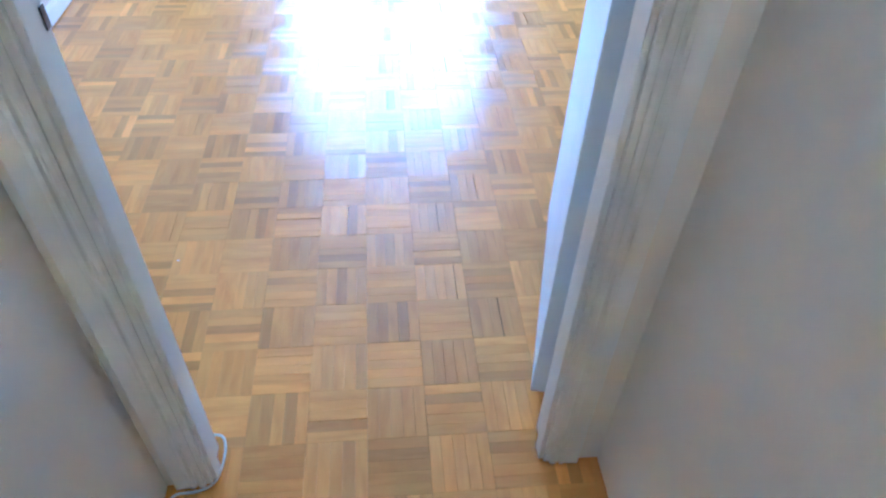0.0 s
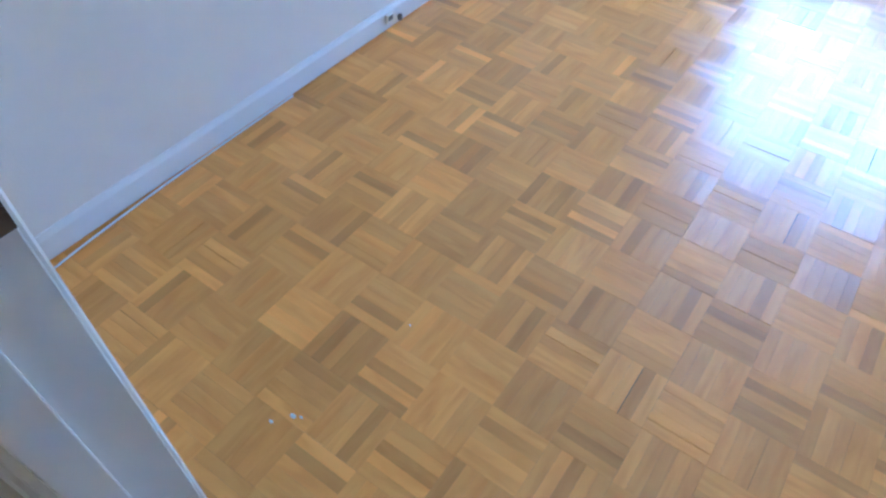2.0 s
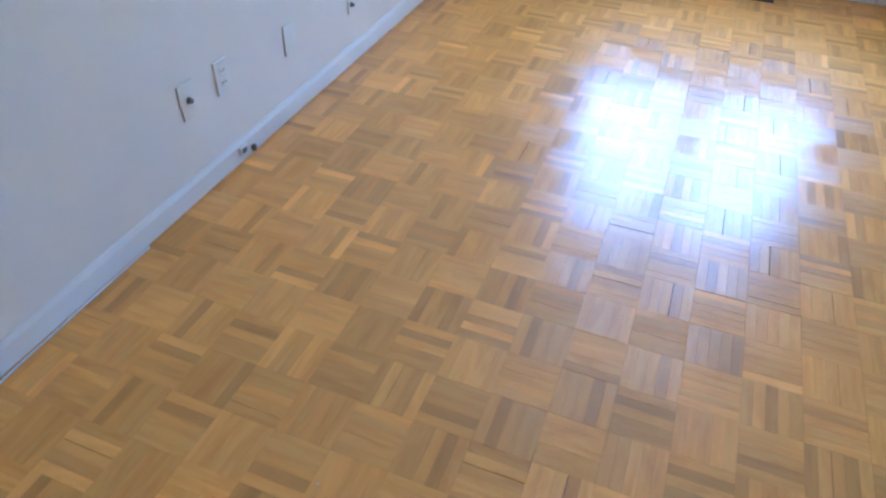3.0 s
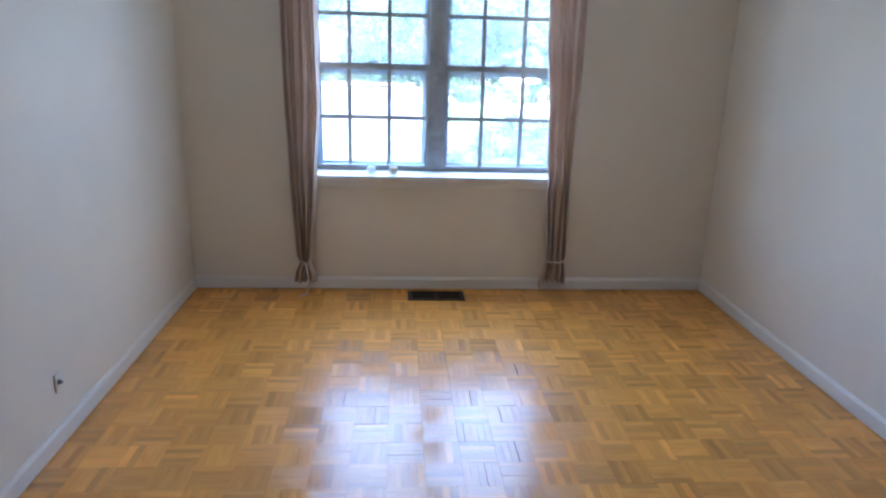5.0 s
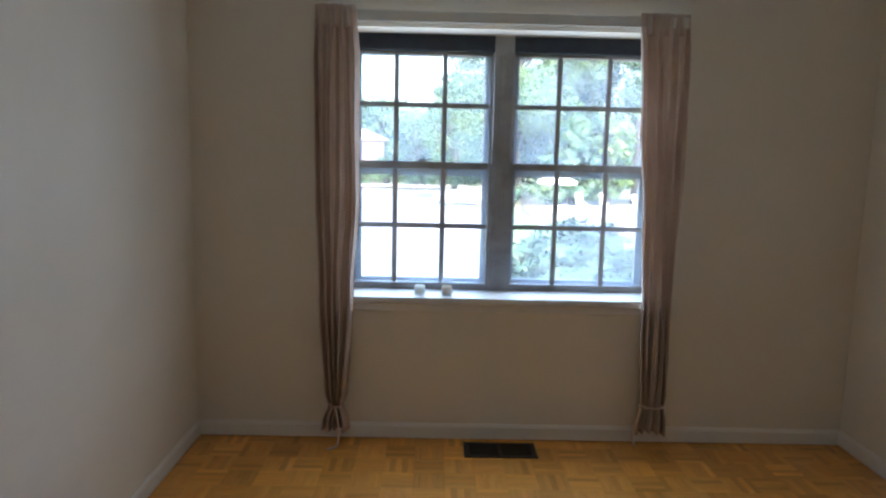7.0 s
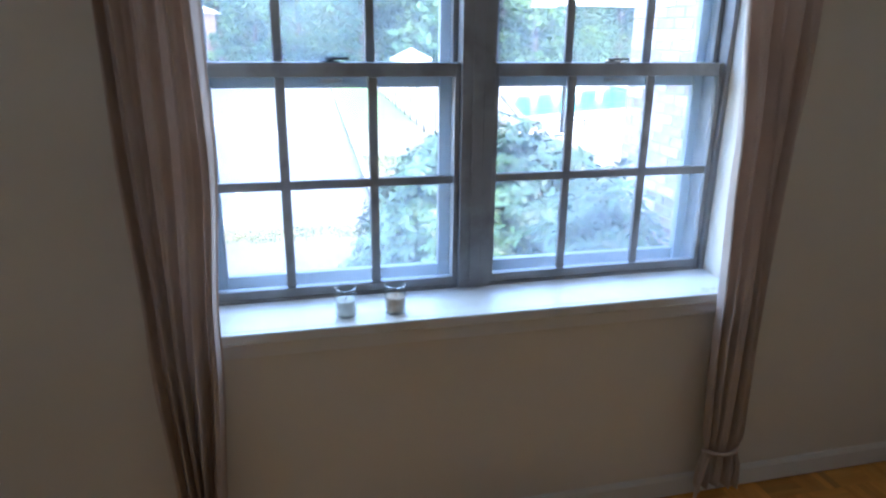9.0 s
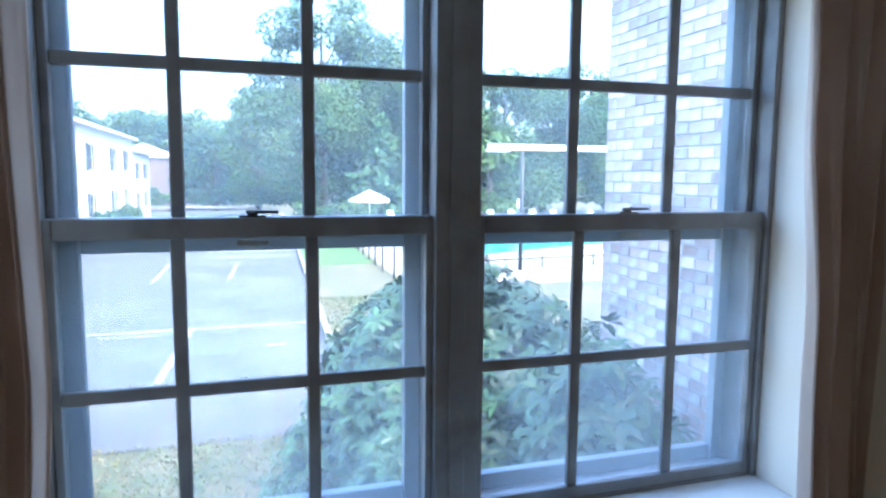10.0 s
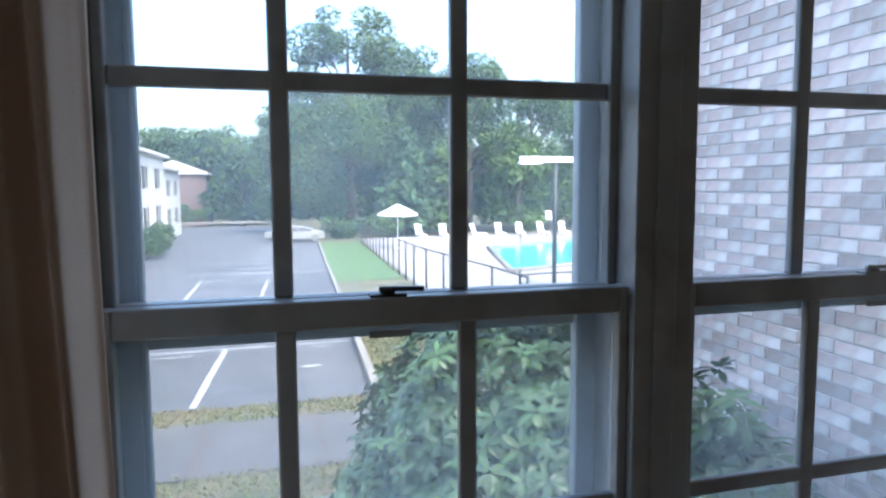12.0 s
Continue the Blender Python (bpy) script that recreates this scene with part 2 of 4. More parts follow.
CARP = mat("car_silver", (0.21, 0.21, 0.205), (0.19, 0.19, 0.185), 0.35, metal=0.4, scale=2)
TYRE = mat("tyre_rubber", (0.02, 0.02, 0.02), None, 0.8)
BARK = mat("bark", (0.13, 0.10, 0.075), (0.08, 0.06, 0.05), 0.95, scale=6, bump=0.6)
LEAF = translucent(toned(mat("leaf_mixed", (0.075, 0.115, 0.062), (0.060, 0.098, 0.056), 0.8, scale=0.5, fine=8, bump=0.0, spec=0.15)), 0.4)
RHODO = toned(mat("rhododendron_leaf", (0.046, 0.086, 0.027), (0.034, 0.066, 0.022), 0.40, scale=12, fine=60, bump=0.1))
MORTAR = mat("mortar", (0.47, 0.44, 0.425), (0.40, 0.375, 0.36), 0.95, scale=12, bump=0.4)
BRICK0 = mat("brick_field", (0.61, 0.51, 0.48), (0.40, 0.27, 0.235), 0.9, scale=10, fine=120, bump=0.5, c3=(0.70, 0.66, 0.64), patch=7)
BRICK = varied(mat("whitewashed_brick", (0.61, 0.51, 0.48), (0.40, 0.27, 0.235), 0.9, scale=10, fine=120, bump=0.5, c3=(0.70, 0.66, 0.64), patch=7), 0.60, 1.28)


# ---------------------------------------------------------------- mesh helpers
def box(bm, x0, x1, y0, y1, z0, z1, bevel=0.0, mi=0, rot=None):
    """A box in bm; bevel rounds its edges; rot is a matrix applied to it."""
    r = bmesh.ops.create_cube(bm, size=1.0)
    vs = r["verts"]
    m = Matrix.LocRotScale(((x0 + x1) / 2, (y0 + y1) / 2, (z0 + z1) / 2), None, (x1 - x0, y1 - y0, z1 - z0))
    bmesh.ops.transform(bm, matrix=(rot @ m) if rot else m, verts=vs)
    fs = {f for v in vs for f in v.link_faces}
    for f in fs:
        f.material_index = mi
    if bevel:
        es = list({e for v in vs for e in v.link_edges})
        out = bmesh.ops.bevel(bm, geom=es, offset=bevel, segments=2, affect="EDGES", profile=0.5)
        for f in out["faces"]:
            f.material_index = mi


def rod(bm, a, b, r0, r1=None, n=8, mi=0):
    a, b = Vector(a), Vector(b)
    d = b - a
    m = Matrix.Translation((a + b) / 2) @ d.to_track_quat("Z", "Y").to_matrix().to_4x4()
    out = bmesh.ops.create_cone(bm, cap_ends=True, segments=n, radius1=r0, radius2=r0 if r1 is None else r1, depth=d.length, matrix=m)
    for f in {f for v in out["verts"] for f in v.link_faces}:
        f.material_index = mi
        f.smooth = len(f.verts) == 4


def make(name, bm, *mats, parent=None, at=None, smooth=False):
    me = bpy.data.meshes.new(name)
    if smooth:
        for f in bm.faces:
            f.smooth = True
    bm.to_mesh(me)
    bm.free()
    for m in mats:
        me.materials.append(m)
    ob = new(name, me)
    if at is not None:
        ob.matrix_basis = at
    if parent:
        ob.parent = parent
    return ob


def boxes(name, mats, items, parent=None, bevel=0.0, at=None):
    """Boxes: one mesh for the setting, one part each under a thing."""
    if parent and len(items) > 1:
        return [boxes(name, mats, [it], parent, bevel, at) for it in items][-1]
    bm = bmesh.new()
    for it in items:
        box(bm, *it[:6], bevel=bevel, mi=it[6] if len(it) > 6 else 0)
    return make(name, bm, *(mats if isinstance(mats, (list, tuple)) else [mats]), parent=parent, at=at)


def rods(name, m_, items, parent):
    """Round bars (a, b, radius[, end radius]), one part each."""
    for it in items:
        bm = bmesh.new()
        rod(bm, *it, n=10)
        make(name, bm, m_, parent=parent)


def thing(name, label, category, group="", kind="", at=None):
    ob = new(name)
    ob.empty_display_size = 0.1
    if at is not None:
        ob.matrix_basis = at
    return tagged(ob, label, category, group, kind)


def structure(ob, label, category):
    return tagged(ob, label, category, kind="structure")


# ---------------------------------------------------------------- the room and the hall
XL, XR, YN, YF, ZC = -0.905, 2.517, 1.62, 5.938, 2.62
HX0, HX1, HY0, HY1 = 0.086, 1.078, -0.25, 1.535
DX0, DX1, DZ = 0.172, 0.962, 2.05
WX0, WX1, WZ0, WZ1 = -0.15, 1.51, 0.77, 2.125
YG, YO = 6.19, 6.30

floor = structure(boxes("floor", SUB, [(XL - 0.1, XR + 0.1, YN - 0.08, YF + 0.1, -0.12, -0.008), (HX0 - 0.1, HX1 + 0.1, HY0 - 0.1, YN - 0.08, -0.12, -0.008)]), "honey oak finger parquet floor with a glossy lacquer", "floor")
structure(boxes("ceiling", CEIL, [(XL - 0.1, XR + 0.1, YN - 0.085, YF + 0.1, ZC, ZC + 0.15), (HX0 - 0.1, HX1 + 0.1, HY0 - 0.1, YN - 0.085, ZC, ZC + 0.15)]), "plain off-white painted ceiling", "ceiling")
structure(boxes("wall_west", WALL, [(XL - 0.12, XL, YN - 0.085, YO, -0.1, ZC)]), "off-white painted wall with scuffs and blanked outlets", "wall")
structure(boxes("wall_east", WALL, [(XR, XR + 0.12, YN - 0.085, YO, -0.1, ZC)]), "off-white painted plain wall", "wall")
structure(boxes("wall_north", WALL, [(XL, WX0, YF, YO, -0.1, ZC), (WX1, XR, YF, YO, -0.1, ZC), (WX0, WX1, YF, YO, -0.1, WZ0 - 0.035), (WX0, WX1, YF, YO, WZ1, ZC)]), "off-white painted wall round the window", "wall")
structure(boxes("wall_south", WALL, [(XL, DX0, HY1, YN, -0.1, ZC), (DX1, XR, HY1, YN, -0.1, ZC), (DX0, DX1, HY1, YN, DZ, ZC)]), "off-white painted wall with the doorway", "wall")
structure(boxes("hall_wall_west", HALLWALL, [(HX0 - 0.1, HX0, HY0, HY1, -0.1, ZC)]), "off-white painted hall wall", "wall")
structure(boxes("hall_wall_east", HALLWALL, [(HX1, HX1 + 0.1, HY0, HY1, -0.1, ZC)]), "off-white painted hall wall", "wall")
# unseen end wall, set close to bounce light; its opening is added
structure(boxes("hall_wall_south", HALLWALL, [(HX0 - 0.1, 0.30, HY0 - 0.1, HY0, -0.1, ZC), (0.86, HX1 + 0.1, HY0 - 0.1, HY0, -0.1, ZC), (0.30, 0.86, HY0 - 0.1, HY0, -0.1, 1.50), (0.30, 0.86, HY0 - 0.1, HY0, 2.05, ZC)]), "unseen off-white hall end wall set close, with an added light opening", "wall")

# added out of view to brighten the hall, not a known window
structure(boxes("window_2", HALLPANEL, [(0.30, 0.86, HY0 - 0.06, HY0 - 0.056, 1.50, 2.05)]), "added cream panel passing light into the hall from behind", "window")


def skirting(name, a, b, normal, h=0.085, t=0.013):
    """A baseboard from a to b on the floor, with a sloped top, standing off the wall along normal."""
    a, b, n = Vector((*a, 0)), Vector((*b, 0)), Vector((*normal, 0))
    prof = [(0.0, 0.006), (t, 0.006), (t, h - 0.016), (t * 0.55, h - 0.004), (t * 0.4, h), (0.0, h)]
    bm = bmesh.new()
    rows = [[bm.verts.new(p + n * u + Vector((0, 0, v))) for u, v in prof] for p in (a, b)]
    k = len(prof)
    for i in range(k):
        bm.faces.new((rows[0][i], rows[0][(i + 1) % k], rows[1][(i + 1) % k], rows[1][i]))
    bm.faces.new(rows[0]), bm.faces.new(rows[1][::-1])
    bmesh.ops.recalc_face_normals(bm, faces=bm.faces)
    return structure(make(name, bm, TRIM), "white painted wooden baseboard along the wall", "baseboard")


skirting("baseboard_west", (XL, YN), (XL, YF), (1, 0))
skirting("baseboard_east", (XR, YN), (XR, YF), (-1, 0))
skirting("baseboard_north", (XL + 0.013, YF), (XR - 0.013, YF), (0, -1))
skirting("baseboard_south", (XL + 0.013, YN), (DX0 - 0.075, YN), (0, 1))
skirting("baseboard_south_east", (DX1 + 0.075, YN), (XR - 0.013, YN), (0, 1))

# door lining, stops and moulded casings
door_frame = thing("door_1", "white painted door frame with moulded casings and bare edges", "door frame", kind="structure", at=pose(0, 0, 0))
J = 0.018
boxes("jamb", TRIM, [(DX0 - 0.004, DX0 + J - 0.004, HY1 - 0.004, YN + 0.004, 0, DZ), (DX1 - J + 0.004, DX1 + 0.004, HY1 - 0.004, YN + 0.004, 0, DZ), (DX0 + J - 0.004, DX1 - J + 0.004, HY1 - 0.004, YN + 0.004, DZ - J, DZ)], parent=door_frame, bevel=0.0015)
boxes("door_stop", TRIM, [(DX0 + J - 0.004, DX0 + J + 0.008, HY1 + 0.004, HY1 + 0.040, 0, DZ - J), (DX1 - J - 0.008, DX1 - J + 0.004, HY1 + 0.004, HY1 + 0.040, 0, DZ - J), (DX0 + J + 0.008, DX1 - J - 0.008, HY1 + 0.004, HY1 + 0.040, DZ - J - 0.012, DZ - J)], parent=door_frame, bevel=0.002)


def casing(x_in, sgn, y_wall, out, zt):
    """An upright moulded casing: stepped profile, thick outer bead."""
    w = 0.066
    prof = [(0, 0), (0, 0.009), (0.005, 0.012), (0.012, 0.012), (0.016, 0.008), (0.020, 0.008), (0.024, 0.013), (0.030, 0.013), (0.034, 0.011), (w - 0.003, 0.0135), (w, 0.011), (w, 0)]
    bm = bmesh.new()
    rows = [[bm.verts.new((x_in + sgn * u, y_wall + out * v, z)) for u, v in prof] for z in (0.001, zt)]
    k = len(prof)
    for i in range(k):
        bm.faces.new((rows[0][i], rows[0][(i + 1) % k], rows[1][(i + 1) % k], rows[1][i]))
    bm.faces.new(rows[0]), bm.faces.new(rows[1])
    bmesh.ops.recalc_face_normals(bm, faces=bm.faces)
    return make("casing", bm, TRIM, parent=door_frame)


for x_in, sgn in ((DX0 + 0.001, -1), (DX1 - 0.001, 1)):
    casing(x_in, sgn, YN, 1, DZ + 0.06)
    casing(x_in, sgn, HY1, -1, DZ + 0.06)
boxes("head_casing", TRIM, [(DX0 + 0.002, DX1 - 0.002, YN, YN + 0.015, DZ - 0.002, DZ + 0.06), (DX0 + 0.002, DX1 - 0.002, HY1 - 0.015, HY1, DZ - 0.002, DZ + 0.06)], parent=door_frame, bevel=0.002)
boxes("strike_plate", BRASS, [(DX0 + J - 0.0035, DX0 + J - 0.0015, YN - 0.010, YN + 0.0035, 1.045, 1.075)], parent=door_frame, bevel=0.0006)

# the open door leaf, hinged on the right jamb
HINGE = Vector((0.974, 1.716, 0))
leaf_turn = math.atan2(2.42 - 1.716, 1.165 - 0.974)
door_leaf = thing("door_leaf", "white painted flush door standing open into the room", "door", at=Matrix.Translation(HINGE) @ Matrix.Rotation(leaf_turn, 4, "Z"))
boxes("slab", DOORW, [(0.0, 0.735, -0.012, 0.024, 0.012, 2.02)], parent=door_leaf, bevel=0.002)
for hz in (0.20, 1.0, 1.78):
    bm = bmesh.new()
    rod(bm, (-0.010, -0.016, hz), (-0.010, -0.016, hz + 0.09), 0.007, n=10)
    box(bm, -0.03, 0.0, -0.0165, -0.0135, hz, hz + 0.09)
    make("hinge", bm, TRIM, parent=door_leaf)
for side in (-1, 1):
    bm = bmesh.new()
    y0 = -0.012 if side < 0 else 0.024
    rod(bm, (0.672, y0, 0.98), (0.672, y0 + side * 0.008, 0.98), 0.028, n=20)
    rod(bm, (0.672, y0 + side * 0.008, 0.98), (0.672, y0 + side * 0.035, 0.98), 0.010, n=12)
    bmesh.ops.create_uvsphere(bm, u_segments=16, v_segments=10, radius=0.026, matrix=Matrix.Translation((0.672, y0 + side * 0.052, 0.98)))
    make("knob", bm, STEEL, parent=door_leaf, smooth=True)

# ---------------------------------------------------------------- the window
window = thing("window_1", "pair of grey double-hung sash windows with divided panes", "window", kind="structure")
MX0, MX1 = 0.616, 0.722
UX = [(WX0 + 0.0235, MX0 + 0.0025), (MX1 - 0.0025, WX1 - 0.0235)]
boxes("reveal", WALL, [(WX0, WX0 + 0.010, YF + 0.012, YG - 0.0625, WZ0, WZ1), (WX1 - 0.010, WX1, YF + 0.012, YG - 0.0625, WZ0, WZ1), (WX0 + 0.01, WX1 - 0.01, YF + 0.012, YG - 0.0625, WZ1 - 0.010, WZ1)], parent=window, bevel=0.002)
boxes("sill", SILLM, [(WX0 - 0.02, WX1 + 0.02, YF - 0.025, YF - 0.0005, WZ0 - 0.032, WZ0), (WX0 + 0.0005, WX1 - 0.0005, YF - 0.005, YG - 0.0505, WZ0 - 0.032, WZ0 - 0.0003)], parent=window, bevel=0.005)
boxes("apron", TRIM, [(WX0 + 0.01, WX1 - 0.01, YF - 0.012, YF - 0.0005, WZ0 - 0.075, WZ0 - 0.033)], parent=window, bevel=0.002)
boxes("mullion", SASH, [(MX0 + 0.002, MX1 - 0.002, YG - 0.064, YG + 0.07, WZ0 + 0.0, WZ1 - 0.011), (MX0 + 0.034, MX1 - 0.034, YG - 0.068, YG - 0.0635, WZ0, WZ1 - 0.012)], parent=window, bevel=0.003)
boxes("frame", SASH, [(WX0 + 0.0005, WX0 + 0.024, YG - 0.062, YG + 0.07, WZ0, WZ1 - 0.002), (WX1 - 0.024, WX1 - 0.0005, YG - 0.062, YG + 0.07, WZ0, WZ1 - 0.002),
                      (WX0 + 0.024, MX0 + 0.002, YG - 0.050, YG + 0.07, WZ0 - 0.03, WZ0 + 0.007), (MX1 - 0.002, WX1 - 0.024, YG - 0.050, YG + 0.07, WZ0 - 0.03, WZ0 + 0.007)], parent=window, bevel=0.003)
# head pieces coloured dark, imitating the shadow they lie in
boxes("head", HEADSHADE, [(WX0 + 0.024, MX0 + 0.002, YG - 0.060, YG + 0.06, 2.035, WZ1 - 0.004), (MX1 - 0.002, WX1 - 0.024, YG - 0.060, YG + 0.06, 2.035, WZ1 - 0.004)], parent=window, bevel=0.003)


def sash(x0, x1, z0, z1, y, muntins, zm, rail_lo, rail_hi, stile=0.016, d=0.030):
    """One sash: a frame round six panes divided by muntins, with its glass."""
    s = thing("sash", "", "")
    s.parent = window
    del_keys = [k for k in ("label", "category") if k in s.keys()]
    for k in del_keys:
        del s[k]
    y0, y1 = y - d / 2, y + d / 2
    boxes("stile", SASH, [(x0, x0 + stile, y0, y1, z0, z1), (x1 - stile, x1, y0, y1, z0, z1)], parent=s, bevel=0.003)
    boxes("rail", SASH, [(x0 + stile, x1 - stile, y0, y1, z0, z0 + rail_lo), (x0 + stile, x1 - stile, y0, y1, z1 - rail_hi, z1)], parent=s, bevel=0.003)
    mt = 0.0135
    zs0, zs1 = z0 + rail_lo, z1 - rail_hi
    boxes("muntin", SASH, [(mx - mt, mx + mt, y - 0.009, y + 0.007, zs0, zs1) for mx in muntins] + [(x0 + stile, x1 - stile, y - 0.0085, y + 0.0065, zm - mt, zm + mt)], parent=s, bevel=0.004)
    xs = [x0 + stile - 0.003, muntins[0], muntins[1], x1 - stile + 0.003]
    zz = [zs0 - 0.003, zm, zs1 + 0.003]
    for i in range(3):
        for j in range(2):
            p = boxes("pane", PANE, [(xs[i] + 0.001, xs[i + 1] - 0.001, y + 0.001, y + 0.004, zz[j] + 0.001, zz[j + 1] - 0.001)], parent=s)
            p.visible_shadow = False
    return s


MUNT = [(0.104, 0.361), (0.972, 1.237)]
for (x0, x1), mm in zip(UX, MUNT):
    sash(x0, x1, 1.425, 2.04, YG + 0.008, mm, 1.760, 0.036, 0.020)
    sash(x0 + 0.001, x1 - 0.001, WZ0 + 0.0075, 1.462, YG - 0.034, mm, 1.118, 0.028, 0.040)
    # storm frame outside
    a, b = x0 + 0.001, x1 - 0.001
    boxes("storm_frame", STORM, [(a, a + 0.032, YG + 0.055, YG + 0.085, WZ0, 2.06), (a + 0.0325, a + 0.041, YG + 0.045, YG + 0.068, WZ0, 2.06),
                                 (b - 0.032, b, YG + 0.055, YG + 0.085, WZ0, 2.06), (b - 0.041, b - 0.0325, YG + 0.045, YG + 0.068, WZ0, 2.06),
                                 (a + 0.041, b - 0.041, YG + 0.056, YG + 0.084, WZ0, WZ0 + 0.045), (a + 0.041, b - 0.041, YG + 0.056, YG + 0.084, 1.385, 1.425),
                                 (a + 0.041, b - 0.041, YG + 0.056, YG + 0.084, 2.02, 2.06)], parent=window, bevel=0.003)
boxes("exterior_cover", STORM, [(MX0 - 0.006, MX1 + 0.006, YG + 0.071, YG + 0.10, WZ0, 2.06)], parent=window, bevel=0.003)

# sash locks on the meeting rails
for lx, m_ in ((0.245, BLACK), (1.10, STEEL)):
    lk = thing("sash_lock", "small dark cam lock on the meeting rail" if m_ is BLACK else "small worn steel lock on the meeting rail", "lock", at=pose(lx, YG - 0.034, 1.462))
    bm = bmesh.new()
    box(bm, -0.026, 0.026, -0.011, 0.011, 0.0, 0.004, bevel=0.001)
    rod(bm, (0, 0, 0.004), (0, 0, 0.012), 0.011, 0.009, n=14)
    box(bm, -0.012, 0.052, -0.006, 0.006, 0.007, 0.014, bevel=0.002, rot=pose(0, 0, 0, 0, 0, -12))
    make("cam_lever", bm, m_, parent=lk)
    boxes("keeper", SASH, [(-0.03, 0.03, -0.020, -0.0155, -0.055, -0.045)], parent=lk, bevel=0.001)


# ---------------------------------------------------------------- curtains and rod
rod_ob = thing("curtain_rod", "flat white curtain rod above the window", "curtain rod")
bm = bmesh.new()
box(bm, -0.235, 1.525, 5.868, 5.878, 2.125, 2.178, bevel=0.003)
for ex in (-0.235, 1.515):
    box(bm, ex, ex + 0.010, 5.8785, 5.9295, 2.130, 2.173, bevel=0.002)
make("track", bm, ROD, parent=rod_ob)


def curtain(label, x_at, w_at, seed, z_tie, flare, tail, pinch=0.42):
    """A gathered curtain: pleated at the head, hanging in folds, tied with a band near its hem."""
    rnd = random.Random(seed)
    c = thing("curtain", label, "curtain", group="curtains at the window")
    nz, nu = 90, 150
    ztop, zbot = 2.192, 0.085
    ph = [rnd.uniform(0, 6.28) for _ in range(6)]
    bm = bmesh.new()
    grid = []
    for i in range(nz + 1):
        z = ztop + (zbot - ztop) * i / nz
        cx, w = x_at(z), w_at(z)
        tie = math.exp(-((z - z_tie) / 0.035) ** 2)
        low = 1 / (1 + math.exp((z - z_tie) / 0.012))
        w = w * (1 - pinch * tie) + flare * low * min(1, (z_tie - z) / 0.12 if z < z_tie else 0)
        head = max(0.0, min(1.0, (2.14 - z) / 0.10))
        amp = (0.006 + 0.020 * head) * (1 - 0.55 * tie)
        row = []
        for j in range(nu + 1):
            u = j / nu
            f = 4.3 + 0.25 * math.sin(z * 1.3 + ph[0])
            wav = math.sin(2 * math.pi * (f * u + 0.10 * math.sin(z * 2.1 + ph[1])) + ph[2])
            wav = math.copysign(abs(wav) ** 0.7, wav)
            wav2 = 0.22 * math.sin(2 * math.pi * 11.3 * u + ph[3] + 1.1 * z)
            x = cx + (u - 0.5) * w + 0.006 * math.sin(9 * u + 3 * z + ph[4])
            y = 5.838 - amp * (wav + wav2 * head) - 0.012 * math.sin(math.pi * u) * head + 0.006 * math.sin(4 * z + 5 * u)
            row.append(bm.verts.new((x, y, z - (0.010 * math.sin(7 * u + ph[5]) if i == nz else 0))))
        grid.append(row)
    for i in range(nz):
        for j in range(nu):
            bm.faces.new((grid[i][j], grid[i + 1][j], grid[i + 1][j + 1], grid[i][j + 1]))
    cl = make("cloth", bm, CURT, parent=c, smooth=True)
    so = cl.modifiers.new("thickness", "SOLIDIFY")
    so.thickness = 0.0015
    # pinch pleats under the head
    rods("pleat", CURT, [((x_at(2.15) + (k - 1) * w_at(2.15) * 0.30, 5.826, 2.185), (x_at(2.15) + (k - 1) * w_at(2.15) * 0.30, 5.818, 2.085), 0.006, 0.015) for k in range(3)], c)
    # tie band with a knot and a hanging tail
    cu = bpy.data.curves.new("tie", "CURVE")
    cu.dimensions, cu.bevel_depth, cu.resolution_u = "3D", 0.006, 6
    tx, tw = x_at(z_tie), w_at(z_tie) * (1.08 - pinch)
    for pts in ([(tx - tw / 2, 5.835, z_tie + 0.006), (tx - tw / 4, 5.798, z_tie), (tx + tw / 5, 5.796, z_tie + 0.004), (tx + tw / 2, 5.832, z_tie + 0.010), (tx, 5.872, z_tie + 0.008)], tail):
        sp = cu.splines.new("NURBS")
        sp.points.add(len(pts) - 1)
        for p, q in zip(sp.points, pts):
            p.co = (*q, 1)
        sp.use_endpoint_u, sp.order_u = True, 3
    tmp = bpy.data.objects.new("tie", cu)
    me = bpy.data.meshes.new_from_object(tmp)
    bpy.data.objects.remove(tmp)
    me.materials.append(CURT)
    t = new("tie_band", me)
    t.parent = c
    return c


def lerp(pts):
    def f(z):
        for (z0, a), (z1, b) in zip(pts, pts[1:]):
            if z <= z0 and z >= z1:
                s = (z0 - z) / (z0 - z1)
                s = s * s * (3 - 2 * s)
                return a + (b - a) * s
        return pts[-1][1] if z < pts[-1][0] else pts[0][1]
    return f


curtain("taupe cloth curtain gathered and tied near the hem", lerp([(2.2, -0.165), (1.9, -0.160), (1.3, -0.158), (0.75, -0.168), (0.22, -0.165), (0.05, -0.168)]), lerp([(2.2, 0.185), (1.9, 0.22), (1.3, 0.225), (0.8, 0.165), (0.22, 0.10), (0.05, 0.10)]), 3, 0.215, 0.03,
        [(-0.165, 5.796, 0.215), (-0.150, 5.790, 0.16), (-0.145, 5.788, 0.08), (-0.15, 5.78, 0.02), (-0.18, 5.77, 0.010), (-0.20, 5.765, 0.008)])
